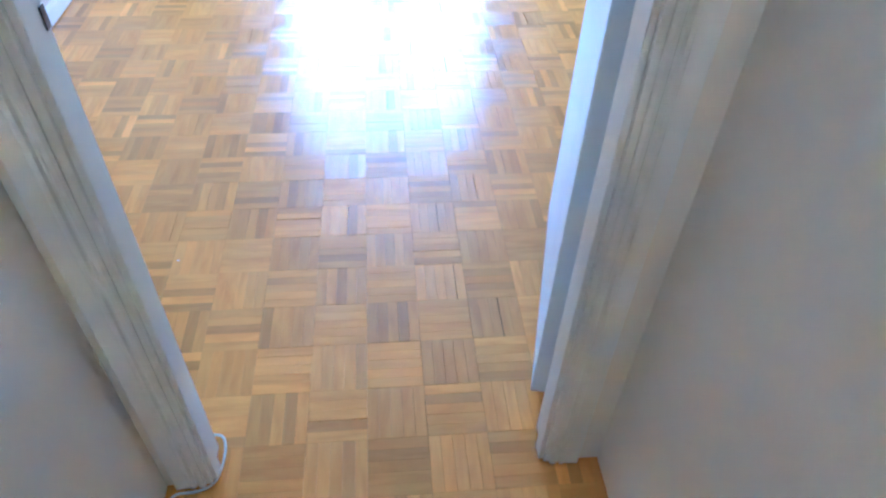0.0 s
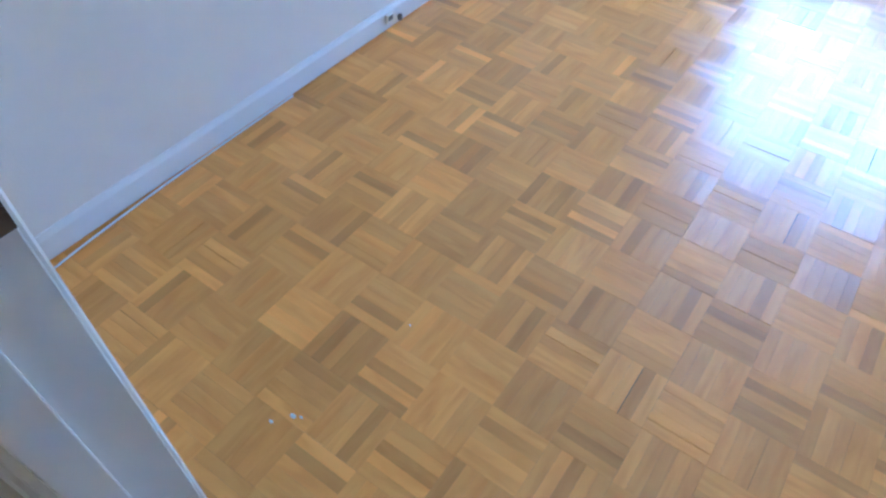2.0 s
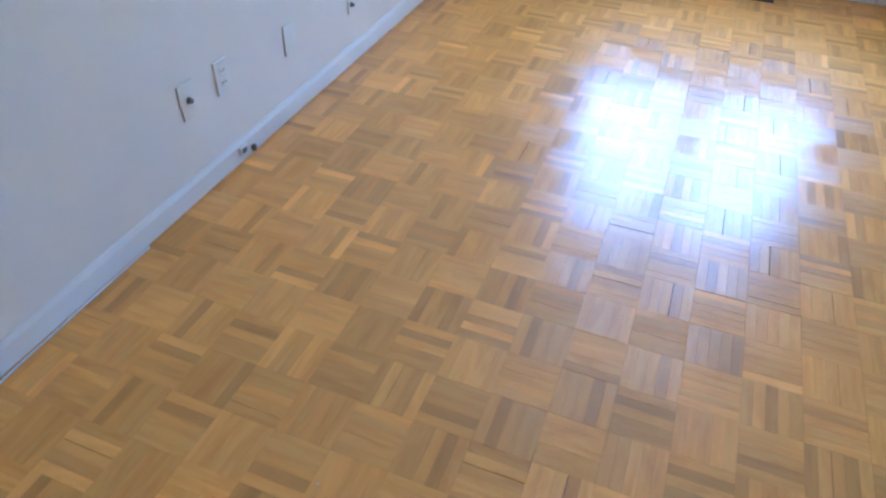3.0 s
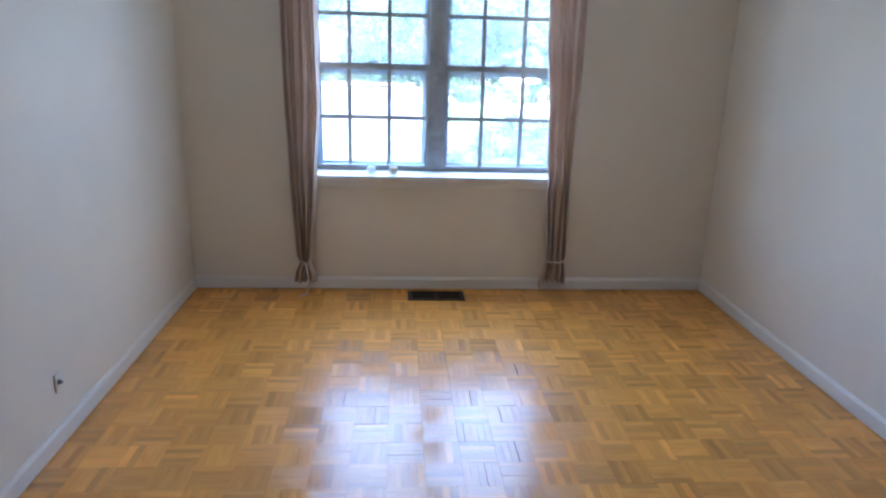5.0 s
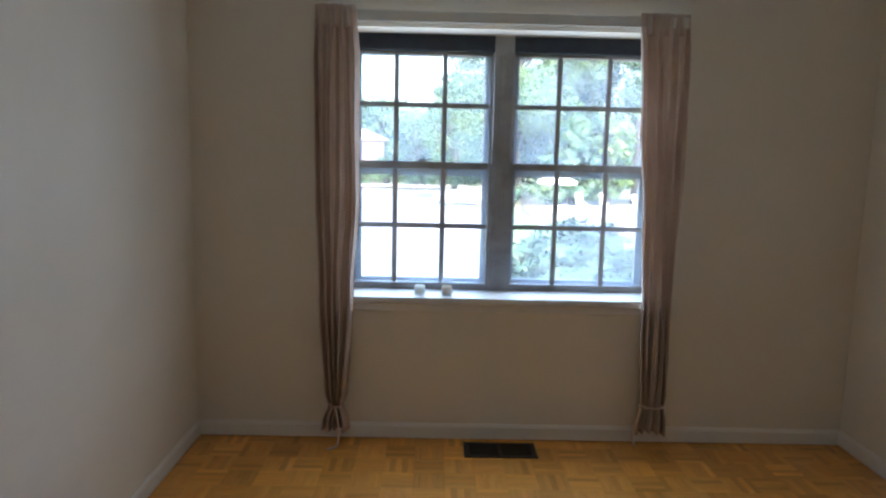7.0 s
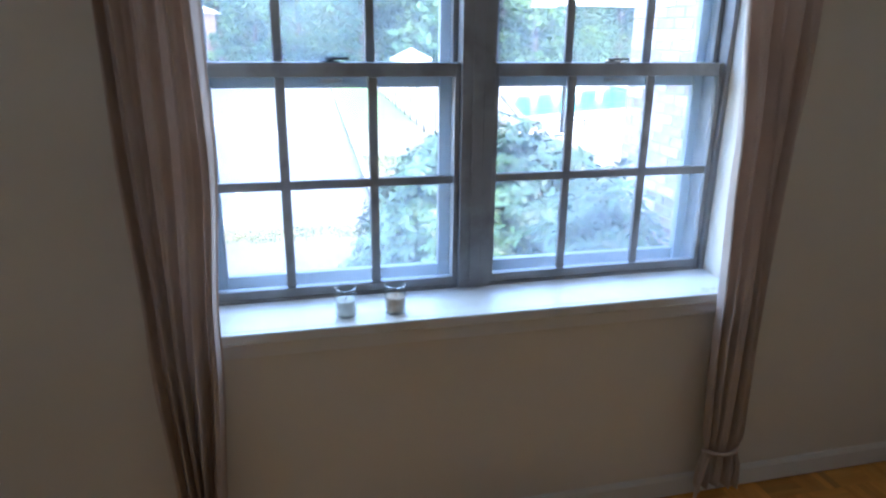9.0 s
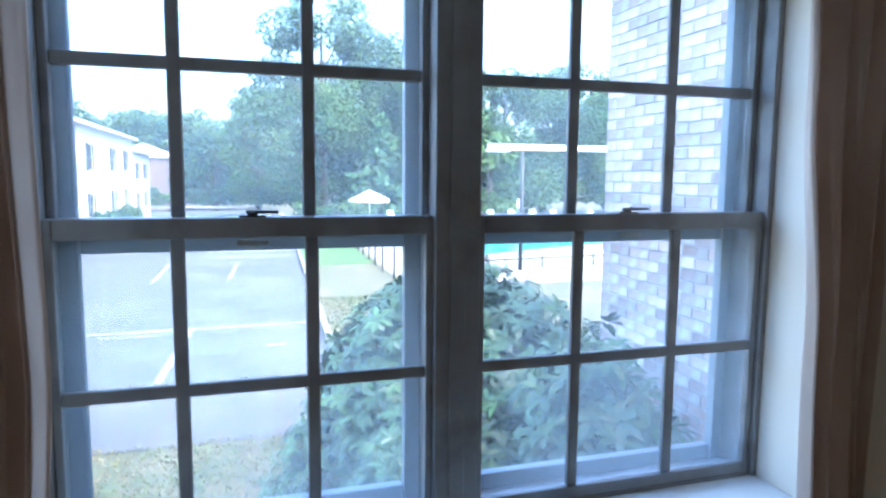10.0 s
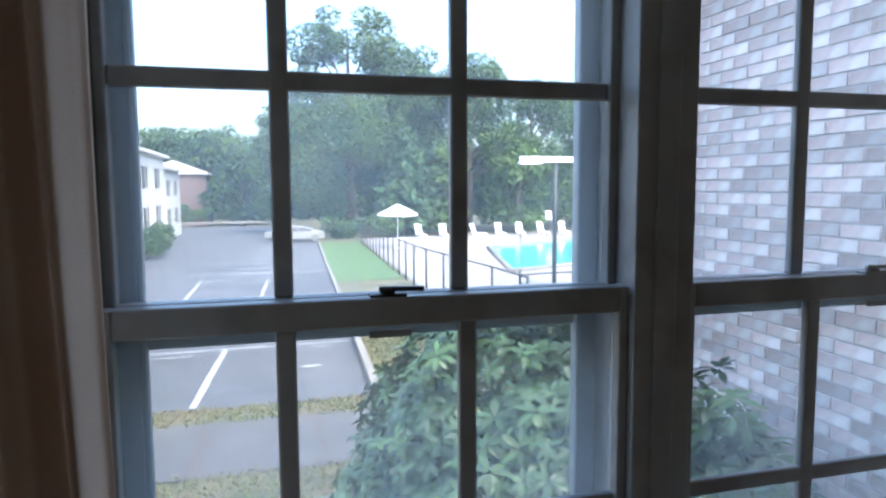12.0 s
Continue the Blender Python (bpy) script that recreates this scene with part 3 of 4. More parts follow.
right_curtain = curtain("taupe cloth curtain hanging straight with a tied hem", lerp([(2.2, 1.41), (1.7, 1.425), (1.2, 1.45), (0.7, 1.462), (0.22, 1.47), (0.05, 1.465)]), lerp([(2.2, 0.245), (1.7, 0.215), (1.2, 0.185), (0.7, 0.165), (0.22, 0.145), (0.05, 0.145)]), 8, 0.225, 0.02,
        [(1.40, 5.80, 0.225), (1.385, 5.79, 0.17), (1.37, 5.79, 0.12), (1.362, 5.79, 0.07), (1.375, 5.79, 0.035), (1.38, 5.79, 0.04)], pinch=0.10)

right_curtain.location = (0, 0.028, 0)

# ---------------------------------------------------------------- small things in the room
vent = thing("floor_register", "dark metal slotted floor vent below the window", "floor vent", at=pose(0.68, 5.80, 0.0))
bm = bmesh.new()
for it in ((-0.186, 0.186, -0.086, -0.068), (-0.186, 0.186, 0.068, 0.086), (-0.186, -0.160, -0.0675, 0.0675), (0.160, 0.186, -0.0675, 0.0675), (-0.006, 0.006, -0.0675, 0.0675)):
    box(bm, *it, 0.0, 0.006, bevel=0.001)
make("rim", bm, VENT, parent=vent)
sl = boxes("slat", VENT, [(-0.159, -0.007, -0.003, 0.003, 0.0, 0.005)], parent=vent)
sl.location = (0, -0.06, 0)
for sx in (0, 0.166):
    for k in range(9):
        if sx or k:
            o = new("slat", sl.data)
            o.parent, o.location = vent, (sx, -0.06 + k * 0.015, 0)


def plate(y, z, w, h, kind_, label):
    """A wall plate on the west wall, with its sockets."""
    p = thing("outlet_plate", label, "outlet", at=pose(XL, y, z))
    boxes("cover", PLATE, [(0.0, 0.006, -w / 2, w / 2, -h / 2, h / 2)], parent=p, bevel=0.0025)
    bm = bmesh.new()
    if kind_ == "duplex":
        for dz in (-0.020, 0.020):
            box(bm, 0.006, 0.008, -0.015, 0.015, dz - 0.013, dz + 0.013, bevel=0.0008, mi=1)
            box(bm, 0.008, 0.009, -0.008, -0.005, dz - 0.004, dz + 0.006)
            box(bm, 0.008, 0.009, 0.005, 0.008, dz - 0.004, dz + 0.006)
    elif kind_ == "jack":
        rod(bm, (0.006, 0, 0), (0.020, 0, 0), 0.007, n=12)
        rod(bm, (0.006, 0, 0), (0.009, 0, 0), 0.012, n=6)
    else:
        rod(bm, (0.0058, 0, 0), (0.0072, 0, 0), 0.003, n=10)
    make("socket", bm, SOCK if kind_ != "blank" else PLATE, PLATE, parent=p)
    return p


plate(3.075, 0.335, 0.072, 0.115, "jack", "painted wall plate with a dark cable socket")
plate(3.250, 0.335, 0.072, 0.115, "duplex", "painted duplex power outlet on the wall")
plate(3.655, 0.300, 0.072, 0.115, "blank", "painted blank wall plate")
plate(4.140, 0.258, 0.045, 0.075, "jack", "small round cable socket on the wall")
jack = thing("phone_jack", "small dark phone jack on the baseboard", "phone jack", at=pose(XL + 0.013, 3.262, 0.052))
bm = bmesh.new()
box(bm, 0.0, 0.012, -0.022, 0.022, -0.016, 0.016, bevel=0.003)
make("jack_body", bm, PLATE, parent=jack)
boxes("cable_clip", SOCK, [(0.0, 0.014, 0.050, 0.066, -0.036, -0.014)], parent=jack, bevel=0.003)
boxes("jack_port", SOCK, [(0.012, 0.0135, -0.014, 0.010, -0.009, 0.009)], parent=jack)


def cable(name, label, pts, r, m_):
    cu = bpy.data.curves.new(name, "CURVE")
    cu.dimensions, cu.bevel_depth, cu.resolution_u = "3D", r, 8
    sp = cu.splines.new("NURBS")
    sp.points.add(len(pts) - 1)
    for p, q in zip(sp.points, pts):
        p.co = (*q, 1)
    sp.use_endpoint_u, sp.order_u = True, 3
    tmp = bpy.data.objects.new(name, cu)
    me = bpy.data.meshes.new_from_object(tmp)
    bpy.data.objects.remove(tmp)
    me.materials.append(m_)
    for f in me.polygons:
        f.use_smooth = True
    return tagged(new(name, me), label, "cable")


cable("telephone_cable", "thin white cord along the baseboard and round the jamb",
      [(XL + 0.020, 2.75, 0.006), (XL + 0.020, 2.45, 0.005), (XL + 0.022, 2.2, 0.005), (XL + 0.035, 1.95, 0.005), (XL + 0.05, 1.80, 0.005), (XL + 0.10, 1.70, 0.005), (-0.6, 1.652, 0.005), (-0.2, 1.648, 0.005), (0.05, 1.650, 0.005), (0.15, 1.652, 0.006),
       (0.192, 1.65, 0.012), (0.207, 1.62, 0.016), (0.205, 1.57, 0.008), (0.192, 1.525, 0.005), (0.15, 1.510, 0.005), (0.10, 1.512, 0.005), (0.092, 1.45, 0.005), (0.091, 1.1, 0.005)], 0.0032, CORD)
for cx, cy, s in ((-0.091, 1.922, 0.007), (-0.075, 1.930, 0.004), (-0.12, 1.885, 0.005), (-0.03, 2.26, 0.003)):
    bm = bmesh.new()
    bmesh.ops.create_icosphere(bm, subdivisions=1, radius=s, matrix=Matrix.Translation((cx, cy, 0.002)) @ Matrix.Diagonal((1.3, 0.8, 0.4, 1)))
    tagged(make("paint_chip", bm, CHIP), "tiny white paint chip lying on the parquet", "debris", group="paint chips on the floor")


def candle(x, y, wax):
    c = thing("candle_jar", "small glass candle jar on the window sill", "candle", group="candle jars on the sill", at=pose(x, y, WZ0) @ Matrix.Diagonal((1.12, 1.12, 1.28, 1)))
    bm = bmesh.new()
    prof = [(0.0, 0.0), (0.025, 0.0), (0.028, 0.004), (0.028, 0.050), (0.0255, 0.056), (0.0275, 0.060), (0.0285, 0.066), (0.026, 0.067), (0.0245, 0.058), (0.0255, 0.050), (0.0255, 0.005), (0.0, 0.004)]
    n = 28
    rings = [[bm.verts.new((r * math.cos(2 * math.pi * k / n), r * math.sin(2 * math.pi * k / n), z)) for k in range(n)] for r, z in prof[1:-1]]
    for a, b in zip(rings, rings[1:]):
        for k in range(n):
            bm.faces.new((a[k], a[(k + 1) % n], b[(k + 1) % n], b[k]))
    bm.faces.new(rings[0][::-1]), bm.faces.new(rings[-1])
    g = make("jar", bm, JAR, parent=c, smooth=True)
    g.visible_shadow = False
    bm = bmesh.new()
    rod(bm, (0, 0, 0.006), (0, 0, 0.038), 0.0248, n=24)
    rod(bm, (0, 0, 0.038), (0.002, 0, 0.047), 0.0012, n=6)
    make("wax", bm, wax, parent=c)
    return c


candle(0.250, 5.990, WAX)
candle(0.392, 5.985, WAXB)


# ---------------------------------------------------------------- outside: ground, lot, lawn
def gz(y):
    return -2.1 - 0.026 * max(0.0, y - 20.0)


def kx(y):
    """The kerb's x along the lot."""
    return 1.95 + max(0.0, y - 17) * 0.058


def sheet(name, m_, x_of, ys, lift):
    bm = bmesh.new()
    rows = [[bm.verts.new((x, y, gz(y) + lift)) for x in x_of(y)] for y in ys]
    for a, b in zip(rows, rows[1:]):
        for k in range(len(a) - 1):
            bm.faces.new((a[k], a[k + 1], b[k + 1], b[k]))
    return make(name, bm, m_)


YS = [-60, 6.3, 12, 20, 30, 40, 60, 80, 100, 130, 200, 400, 900]
structure(sheet("ground", GRASS, lambda y: (-700, -60, -20, 0, 20, 60, 700), YS, 0.0), "dry patchy lawn sloping gently away", "ground")
structure(sheet("road", ASPH, lambda y: (-9.0 - max(0, y - 75) * 0.15, -4, kx(y) - 0.08), [16.75, 20, 30, 40, 60, 80, 100, 116], 0.02), "grey asphalt parking lot", "road")
structure(sheet("pavement", ASPH2, lambda y: (-14, -4, 0.4, 1.9), [13.95, 15.0, 16.05], 0.025), "cracked asphalt footpath", "path")
structure(sheet("lawn_strip", GREENGRASS, lambda y: (kx(y) + 0.1, kx(y) + 1.5, 5.75 + max(0, y - 30) * 0.075), [34, 40, 50, 64], 0.012), "mown green lawn strip", "lawn")
structure(sheet("pool_deck", DECK, lambda y: (6.0 + max(0, y - 30) * 0.075, 12, 30, 45), [26, 30, 40, 50, 60, 71], 0.02), "pale concrete pool deck", "deck")
kb = bmesh.new()
for y0, y1 in zip([16.7, 20, 30, 45, 64], [20, 30, 45, 64, 80]):
    vs = []
    for y in (y0, y1):
        for dx, dz in ((-0.08, 0.0), (-0.08, 0.15), (-0.06, 0.165), (0.07, 0.165), (0.08, 0.15), (0.08, 0.0)):
            vs.append(kb.verts.new((kx(y) + dx, y, gz(y) + dz)))
    for k in range(5):
        kb.faces.new((vs[k], vs[k + 1], vs[k + 7], vs[k + 6]))
    kb.faces.new(vs[:6])
structure(make("kerb", kb, KERB), "weathered concrete kerb along the lot", "kerb")
ln = bmesh.new()


def stripe(a, b, w=0.10, dash=0):
    a, b = Vector(a), Vector(b)
    d = (b - a).normalized()
    n = Vector((-d.y, d.x)) * w / 2
    steps = max(1, round((b - a).length / 0.4))
    for i in range(steps):
        p, q = a.lerp(b, i / steps), a.lerp(b, (i + 1) / steps)
        ln.faces.new([ln.verts.new((v.x, v.y, gz(v.y) + 0.026)) for v in (p - n, q - n, q + n, p + n)])


stripe((-1.16, 16.85), (-0.84, 21.1), 0.12)
stripe((-4.2, 16.85), (-3.75, 21.1), 0.12)
stripe((-6.5, 20.95), (2.0, 21.2), 0.11)
for k in range(9):
    stripe((-2.72 + 0.14 * k, 20.55), (-2.66 + 0.14 * k, 20.62), 0.10)
for k in range(4):
    stripe((1.1 + 0.13 * k, 20.75), (1.16 + 0.13 * k, 20.8), 0.09)
stripe((0.75, 19.0), (1.15, 19.05), 0.12)
stripe((-2.68, 29.7), (-2.65, 35.9), 0.12)
stripe((-0.08, 30.2), (0.2, 35.6), 0.12)
stripe((-2.7, 35.9), (2.9, 36.0), 0.12)
for k in range(9):
    y = 39 + 2.75 * k
    stripe((kx(y) - 4.6, y), (kx(y) - 0.1, y), 0.30)
structure(make("lane_marking", ln, LINE), "worn white parking lines on the asphalt", "road marking")
bm = bmesh.new()
rnd = random.Random(4)
for x0, y0, y1 in ((-0.9, 13.98, 16.0), (0.75, 13.98, 16.0)):
    pts = [(x0 + rnd.uniform(-0.12, 0.12), y0 + (y1 - y0) * k / 12) for k in range(13)]
    for (a, b), (c, d) in zip(pts, pts[1:]):
        bm.faces.new([bm.verts.new(v) for v in ((a, b, -2.072), (a + 0.05, b, -2.072), (c + 0.05, d, -2.072), (c, d, -2.072))])
structure(make("path_crack", bm, SUB), "dark crack across the footpath", "crack")

# dry grass standing along the footpath and the lot, ragged at its edges
rnd = random.Random(31)
V, F, T = [], [], []
for y0, y1, x0, x1, n in ((15.93, 16.82, -9.0, 2.1, 5200), (10.6, 14.06, -6.0, 1.6, 13000), (16.6, 25.0, 1.9, 4.6, 7000)):
    for _ in range(n):
        y = rnd.uniform(y0, y1)
        x = rnd.uniform(max(x0, kx(y) + 0.05) if x0 > 0 else x0, x1)
        edge = min(y - y0, y1 - y)
        if edge < 0.16 and rnd.random() < 0.45 + 0.4 * math.sin(3.1 * x) * math.sin(7.3 * x + y0):
            continue
        lush = 0.5 + 0.5 * math.sin(0.9 * x + 0.7 * y) * math.cos(1.7 * x - 1.1 * y + 2)
        green = rnd.random() < 0.65 * lush
        h, w, a = rnd.uniform(0.02, 0.055) * (1.3 if green else 1.0), rnd.uniform(0.012, 0.026), rnd.uniform(0, 6.28)
        u = Vector((math.cos(a) * w, math.sin(a) * w, 0))
        p = Vector((x, y, gz(y) + 0.018))
        i = len(V)
        V += [p - u, p + u, p + Vector((rnd.gauss(0, 0.03), rnd.gauss(0, 0.03), h))]
        F.append((i, i + 1, i + 2))
        k = rnd.uniform(0.75, 1.2)
        T.append((0.72 * k, 1.02 * k, 0.55 * k) if green else (1.30 * k, 1.14 * k, 1.02 * k))
me = bpy.data.meshes.new("dry_grass")
me.from_pydata([tuple(v) for v in V], [], F)
at = me.attributes.new("tone", "FLOAT_COLOR", "FACE")
at.data.foreach_set("color", [x for t in T for x in (*t, 1.0)])
me.materials.append(BLADE)
tagged(new("dry_grass", me), "short dry grass with green patches beside the path", "grass", kind="stuff")

# pool
bm = bmesh.new()
pool = [(11.4, 34.6), (27.5, 42.6), (29.5, 61), (16.0, 51.5)]
vs = [bm.verts.new((x, y, gz(y) + 0.035)) for x, y in pool]
bm.faces.new(vs)
structure(make("water", bm, WATER), "turquoise swimming pool water", "pool")
bm = bmesh.new()
for (a, b), (c, d) in zip(pool, pool[1:] + pool[:1]):
    p, q = Vector((a, b, gz(b) + 0.05)), Vector((c, d, gz(d) + 0.05))
    rod(bm, p, q, 0.16, n=6)
structure(make("pool_coping", bm, KERB), "pale stone coping round the pool", "coping")

# pool fence: dark posts and rails with wire
fence = thing("pool_fence", "black chain-link fence along the pool", "fence")
FP = [(5.75 + max(0, y - 30) * 0.075, y) for y in [19 + 2.4 * k for k in range(19)]]
rods("post", FENCE, [((x, y, gz(y) - 0.05), (x, y, gz(y) + 1.72), 0.035) for x, y in FP], fence)
rods("rail", FENCE, [((a, b, gz(b) + h), (c, d, gz(d) + h), r) for (a, b), (c, d) in zip(FP, FP[1:]) for h, r in ((1.68, 0.025), (0.08, 0.012))], fence)
bm = bmesh.new()
for (a, b), (c, d) in zip(FP, FP[1:]):
    for k in range(12):
        for s0, s1 in ((0, 1), (1, 0)):
            u0, u1 = k / 12, (k + 1) / 12
            for h in range(4):
                p = Vector((a + (c - a) * (u0 if s0 == 0 else u1), b + (d - b) * (u0 if s0 == 0 else u1), gz(b) + 0.08 + 0.4 * h))
                q = Vector((a + (c - a) * (u1 if s0 == 0 else u0), b + (d - b) * (u1 if s0 == 0 else u0), gz(d) + 0.48 + 0.4 * h))
                n = Vector((0, 0, 0.004))
                bm.faces.new([bm.verts.new(v) for v in (p - n, q - n, q + n, p + n)])
tagged(make("wire", bm, FENCE, parent=fence), kind="stuff")
rail = thing("pool_rail", "low dark railing at the pool's near side", "railing")
rods("post", FENCE, [((10.0 + 2.6 * k, 30.1 + 0.25 * k, gz(30) - 0.05), (10.0 + 2.6 * k, 30.1 + 0.25 * k, gz(30) + 0.62), 0.06 if k == 0 else 0.035) for k in range(6)], rail)
rods("top_bar", FENCE, [((10, 30.1, gz(30) + 0.42), (23, 31.35, gz(30) + 0.42), 0.03)], rail)
pole = thing("floodlight_pole", "dark pole carrying a long white crossarm", "pole", at=pose(11.3, 29.7, gz(29.7)))
rods("mast", FENCE, [((0, 0, 0), (0, 0, 4.9), 0.09, 0.075), ((-1.45, 0.0, 0), (-1.45, 0.0, 4.83), 0.015)], pole)
boxes("crossarm", WHITEP, [(-1.5, 8.0, -0.10, 0.10, 4.90, 5.12)], parent=pole, bevel=0.02)
boxes("lamp_box", WHITEP, [(-1.55, -0.6, -0.16, 0.16, 4.82, 4.90)], parent=pole, bevel=0.02)
sign = thing("pool_sign", "small white notice on a post", "sign", at=pose(26.2, 63.5, gz(63.5)))
boxes("board", WHITEP, [(-0.3, 0.3, -0.02, 0.02, 1.7, 2.5)], parent=sign)
boxes("sign_post", FENCE, [(-0.04, 0.04, 0.021, 0.06, 0, 2.4)], parent=sign)


def lounger(at):
    c = thing("sun_lounger", "white plastic sun lounger beside the pool", "lounge chair", group="loungers by the pool", at=at)
    bm = bmesh.new()
    box(bm, -0.33, 0.33, -0.75, 0.55, 0.34, 0.40, bevel=0.02)
    for k in range(5):
        box(bm, -0.28, 0.28, -0.70 + k * 0.24, -0.52 + k * 0.24, 0.40, 0.425, bevel=0.008)
    make("seat", bm, WHITEP, parent=c)
    bm = bmesh.new()
    box(bm, -0.33, 0.33, -0.03, 0.03, 0.0, 1.0, bevel=0.02, rot=pose(0, 0.52, 0.38, -22))
    make("backrest", bm, WHITEP, parent=c)
    rods("leg", WHITEP, [((lx, ly, 0), (lx, ly, 0.35), 0.035) for lx in (-0.28, 0.28) for ly in (-0.65, 0.45)], c)
    return c


first = lounger(pose(14.7, 67.5, gz(67.5) + 0.02, 0, 0, 8))
for k, (x, y, r) in enumerate([(16.9, 67.2, -4), (20.2, 66.4, 40), (22.6, 66.8, 3), (24.6, 66.6, -6), (26.9, 66.3, 5), (29.2, 66.4, -3), (31.5, 66.0, 8), (34.5, 63.5, 20), (36.5, 62.8, -10)]):
    copy_thing(first, pose(x, y, gz(y) + 0.02, 0, 0, r))

umb = thing("patio_umbrella", "pale canvas umbrella open by the pool", "umbrella", at=pose(9.75, 54, gz(54)))
bm = bmesh.new()
rod(bm, (0, 0, 0), (0, 0, 3.25), 0.03, n=8)
rod(bm, (0, 0, 0), (0, 0, 0.1), 0.3, n=16)
make("pole", bm, WHITEP, parent=umb)
bm = bmesh.new()
tip = bm.verts.new((0, 0, 3.35))
ring = [bm.verts.new((1.55 * math.cos(k * math.pi / 4), 1.55 * math.sin(k * math.pi / 4), 2.6)) for k in range(8)]
low = [bm.verts.new((v.co.x, v.co.y, 2.45)) for v in ring]
for k in range(8):
    bm.faces.new((tip, ring[k], ring[(k + 1) % 8]))
    bm.faces.new((ring[k], low[k], low[(k + 1) % 8], ring[(k + 1) % 8]))
make("canopy", bm, CANVAS, parent=umb)
table = thing("patio_table", "round white table under the umbrella", "table", at=pose(9.75, 54, gz(54)))
bm = bmesh.new()
rod(bm, (0, 0, 0.70), (0, 0, 0.74), 0.6, n=24)
make("top", bm, WHITEP, parent=table)
rods("leg", WHITEP, [((0.45 * math.cos(k * 1.57 + 0.7), 0.45 * math.sin(k * 1.57 + 0.7), 0), (0.4 * math.cos(k * 1.57 + 0.7), 0.4 * math.sin(k * 1.57 + 0.7), 0.70), 0.025) for k in range(4)], table)


def car(at, label):
    c = thing("car", label, "car", group="cars in the lot", at=at)
    prof = [(-2.25, 0.30), (-2.28, 0.60), (-2.15, 0.84), (-1.35, 0.95), (-0.75, 1.36), (0.55, 1.40), (1.55, 1.02), (2.15, 0.98), (2.27, 0.72), (2.25, 0.32)]
    bm = bmesh.new()
    rows = []
    for y, s in ((-0.86, 0.0), (-0.80, 1.0), (0.80, 1.0), (0.86, 0.0)):
        rows.append([bm.verts.new((x, y * (1 - 0.14 * max(0, z - 0.9) / 0.5), z - (0.03 if s == 0 else 0) * (z > 0.5))) for x, z in prof])
    k = len(prof)
    for a, b in zip(rows, rows[1:]):
        for i in range(k):
            bm.faces.new((a[i], a[(i + 1) % k], b[(i + 1) % k], b[i]))
    bm.faces.new(rows[0][::-1]), bm.faces.new(rows[-1])
    bmesh.ops.recalc_face_normals(bm, faces=bm.faces)
    make("body", bm, CARP, parent=c)
    for sy in (-1, 1):
        bm = bmesh.new()
        for poly in ([(-1.20, 0.97), (-0.72, 1.30), (-0.10, 1.32), (-0.10, 0.98)], [(-0.02, 0.98), (-0.02, 1.32), (0.50, 1.33), (1.25, 1.03)]):
            f = bm.faces.new([bm.verts.new((x, sy * (0.873 * (1 - 0.14 * max(0, z - 0.9) / 0.5)), z)) for x, z in poly])
        make("side_window", bm, WINGLASS, parent=c)
    for wx in (-1.40, 1.38):
        for sy in (-1, 1):
            bm = bmesh.new()
            rod(bm, (wx, sy * 0.68, 0.31), (wx, sy * 0.88, 0.31), 0.31, n=20)
            w = make("wheel", bm, TYRE, parent=c)
            bm = bmesh.new()
            rod(bm, (wx, sy * 0.881, 0.31), (wx, sy * 0.89, 0.31), 0.20, n=16)
            make("rim", bm, CARP, parent=w)
    return c


car(pose(3.1, 66.6, gz(66.6) + 0.02, 0, 0, 2), "silver saloon car parked in the lot")
car(pose(2.4, 70.2, gz(70.2) + 0.02, 0, 0, 1), "silver saloon car parked behind another")


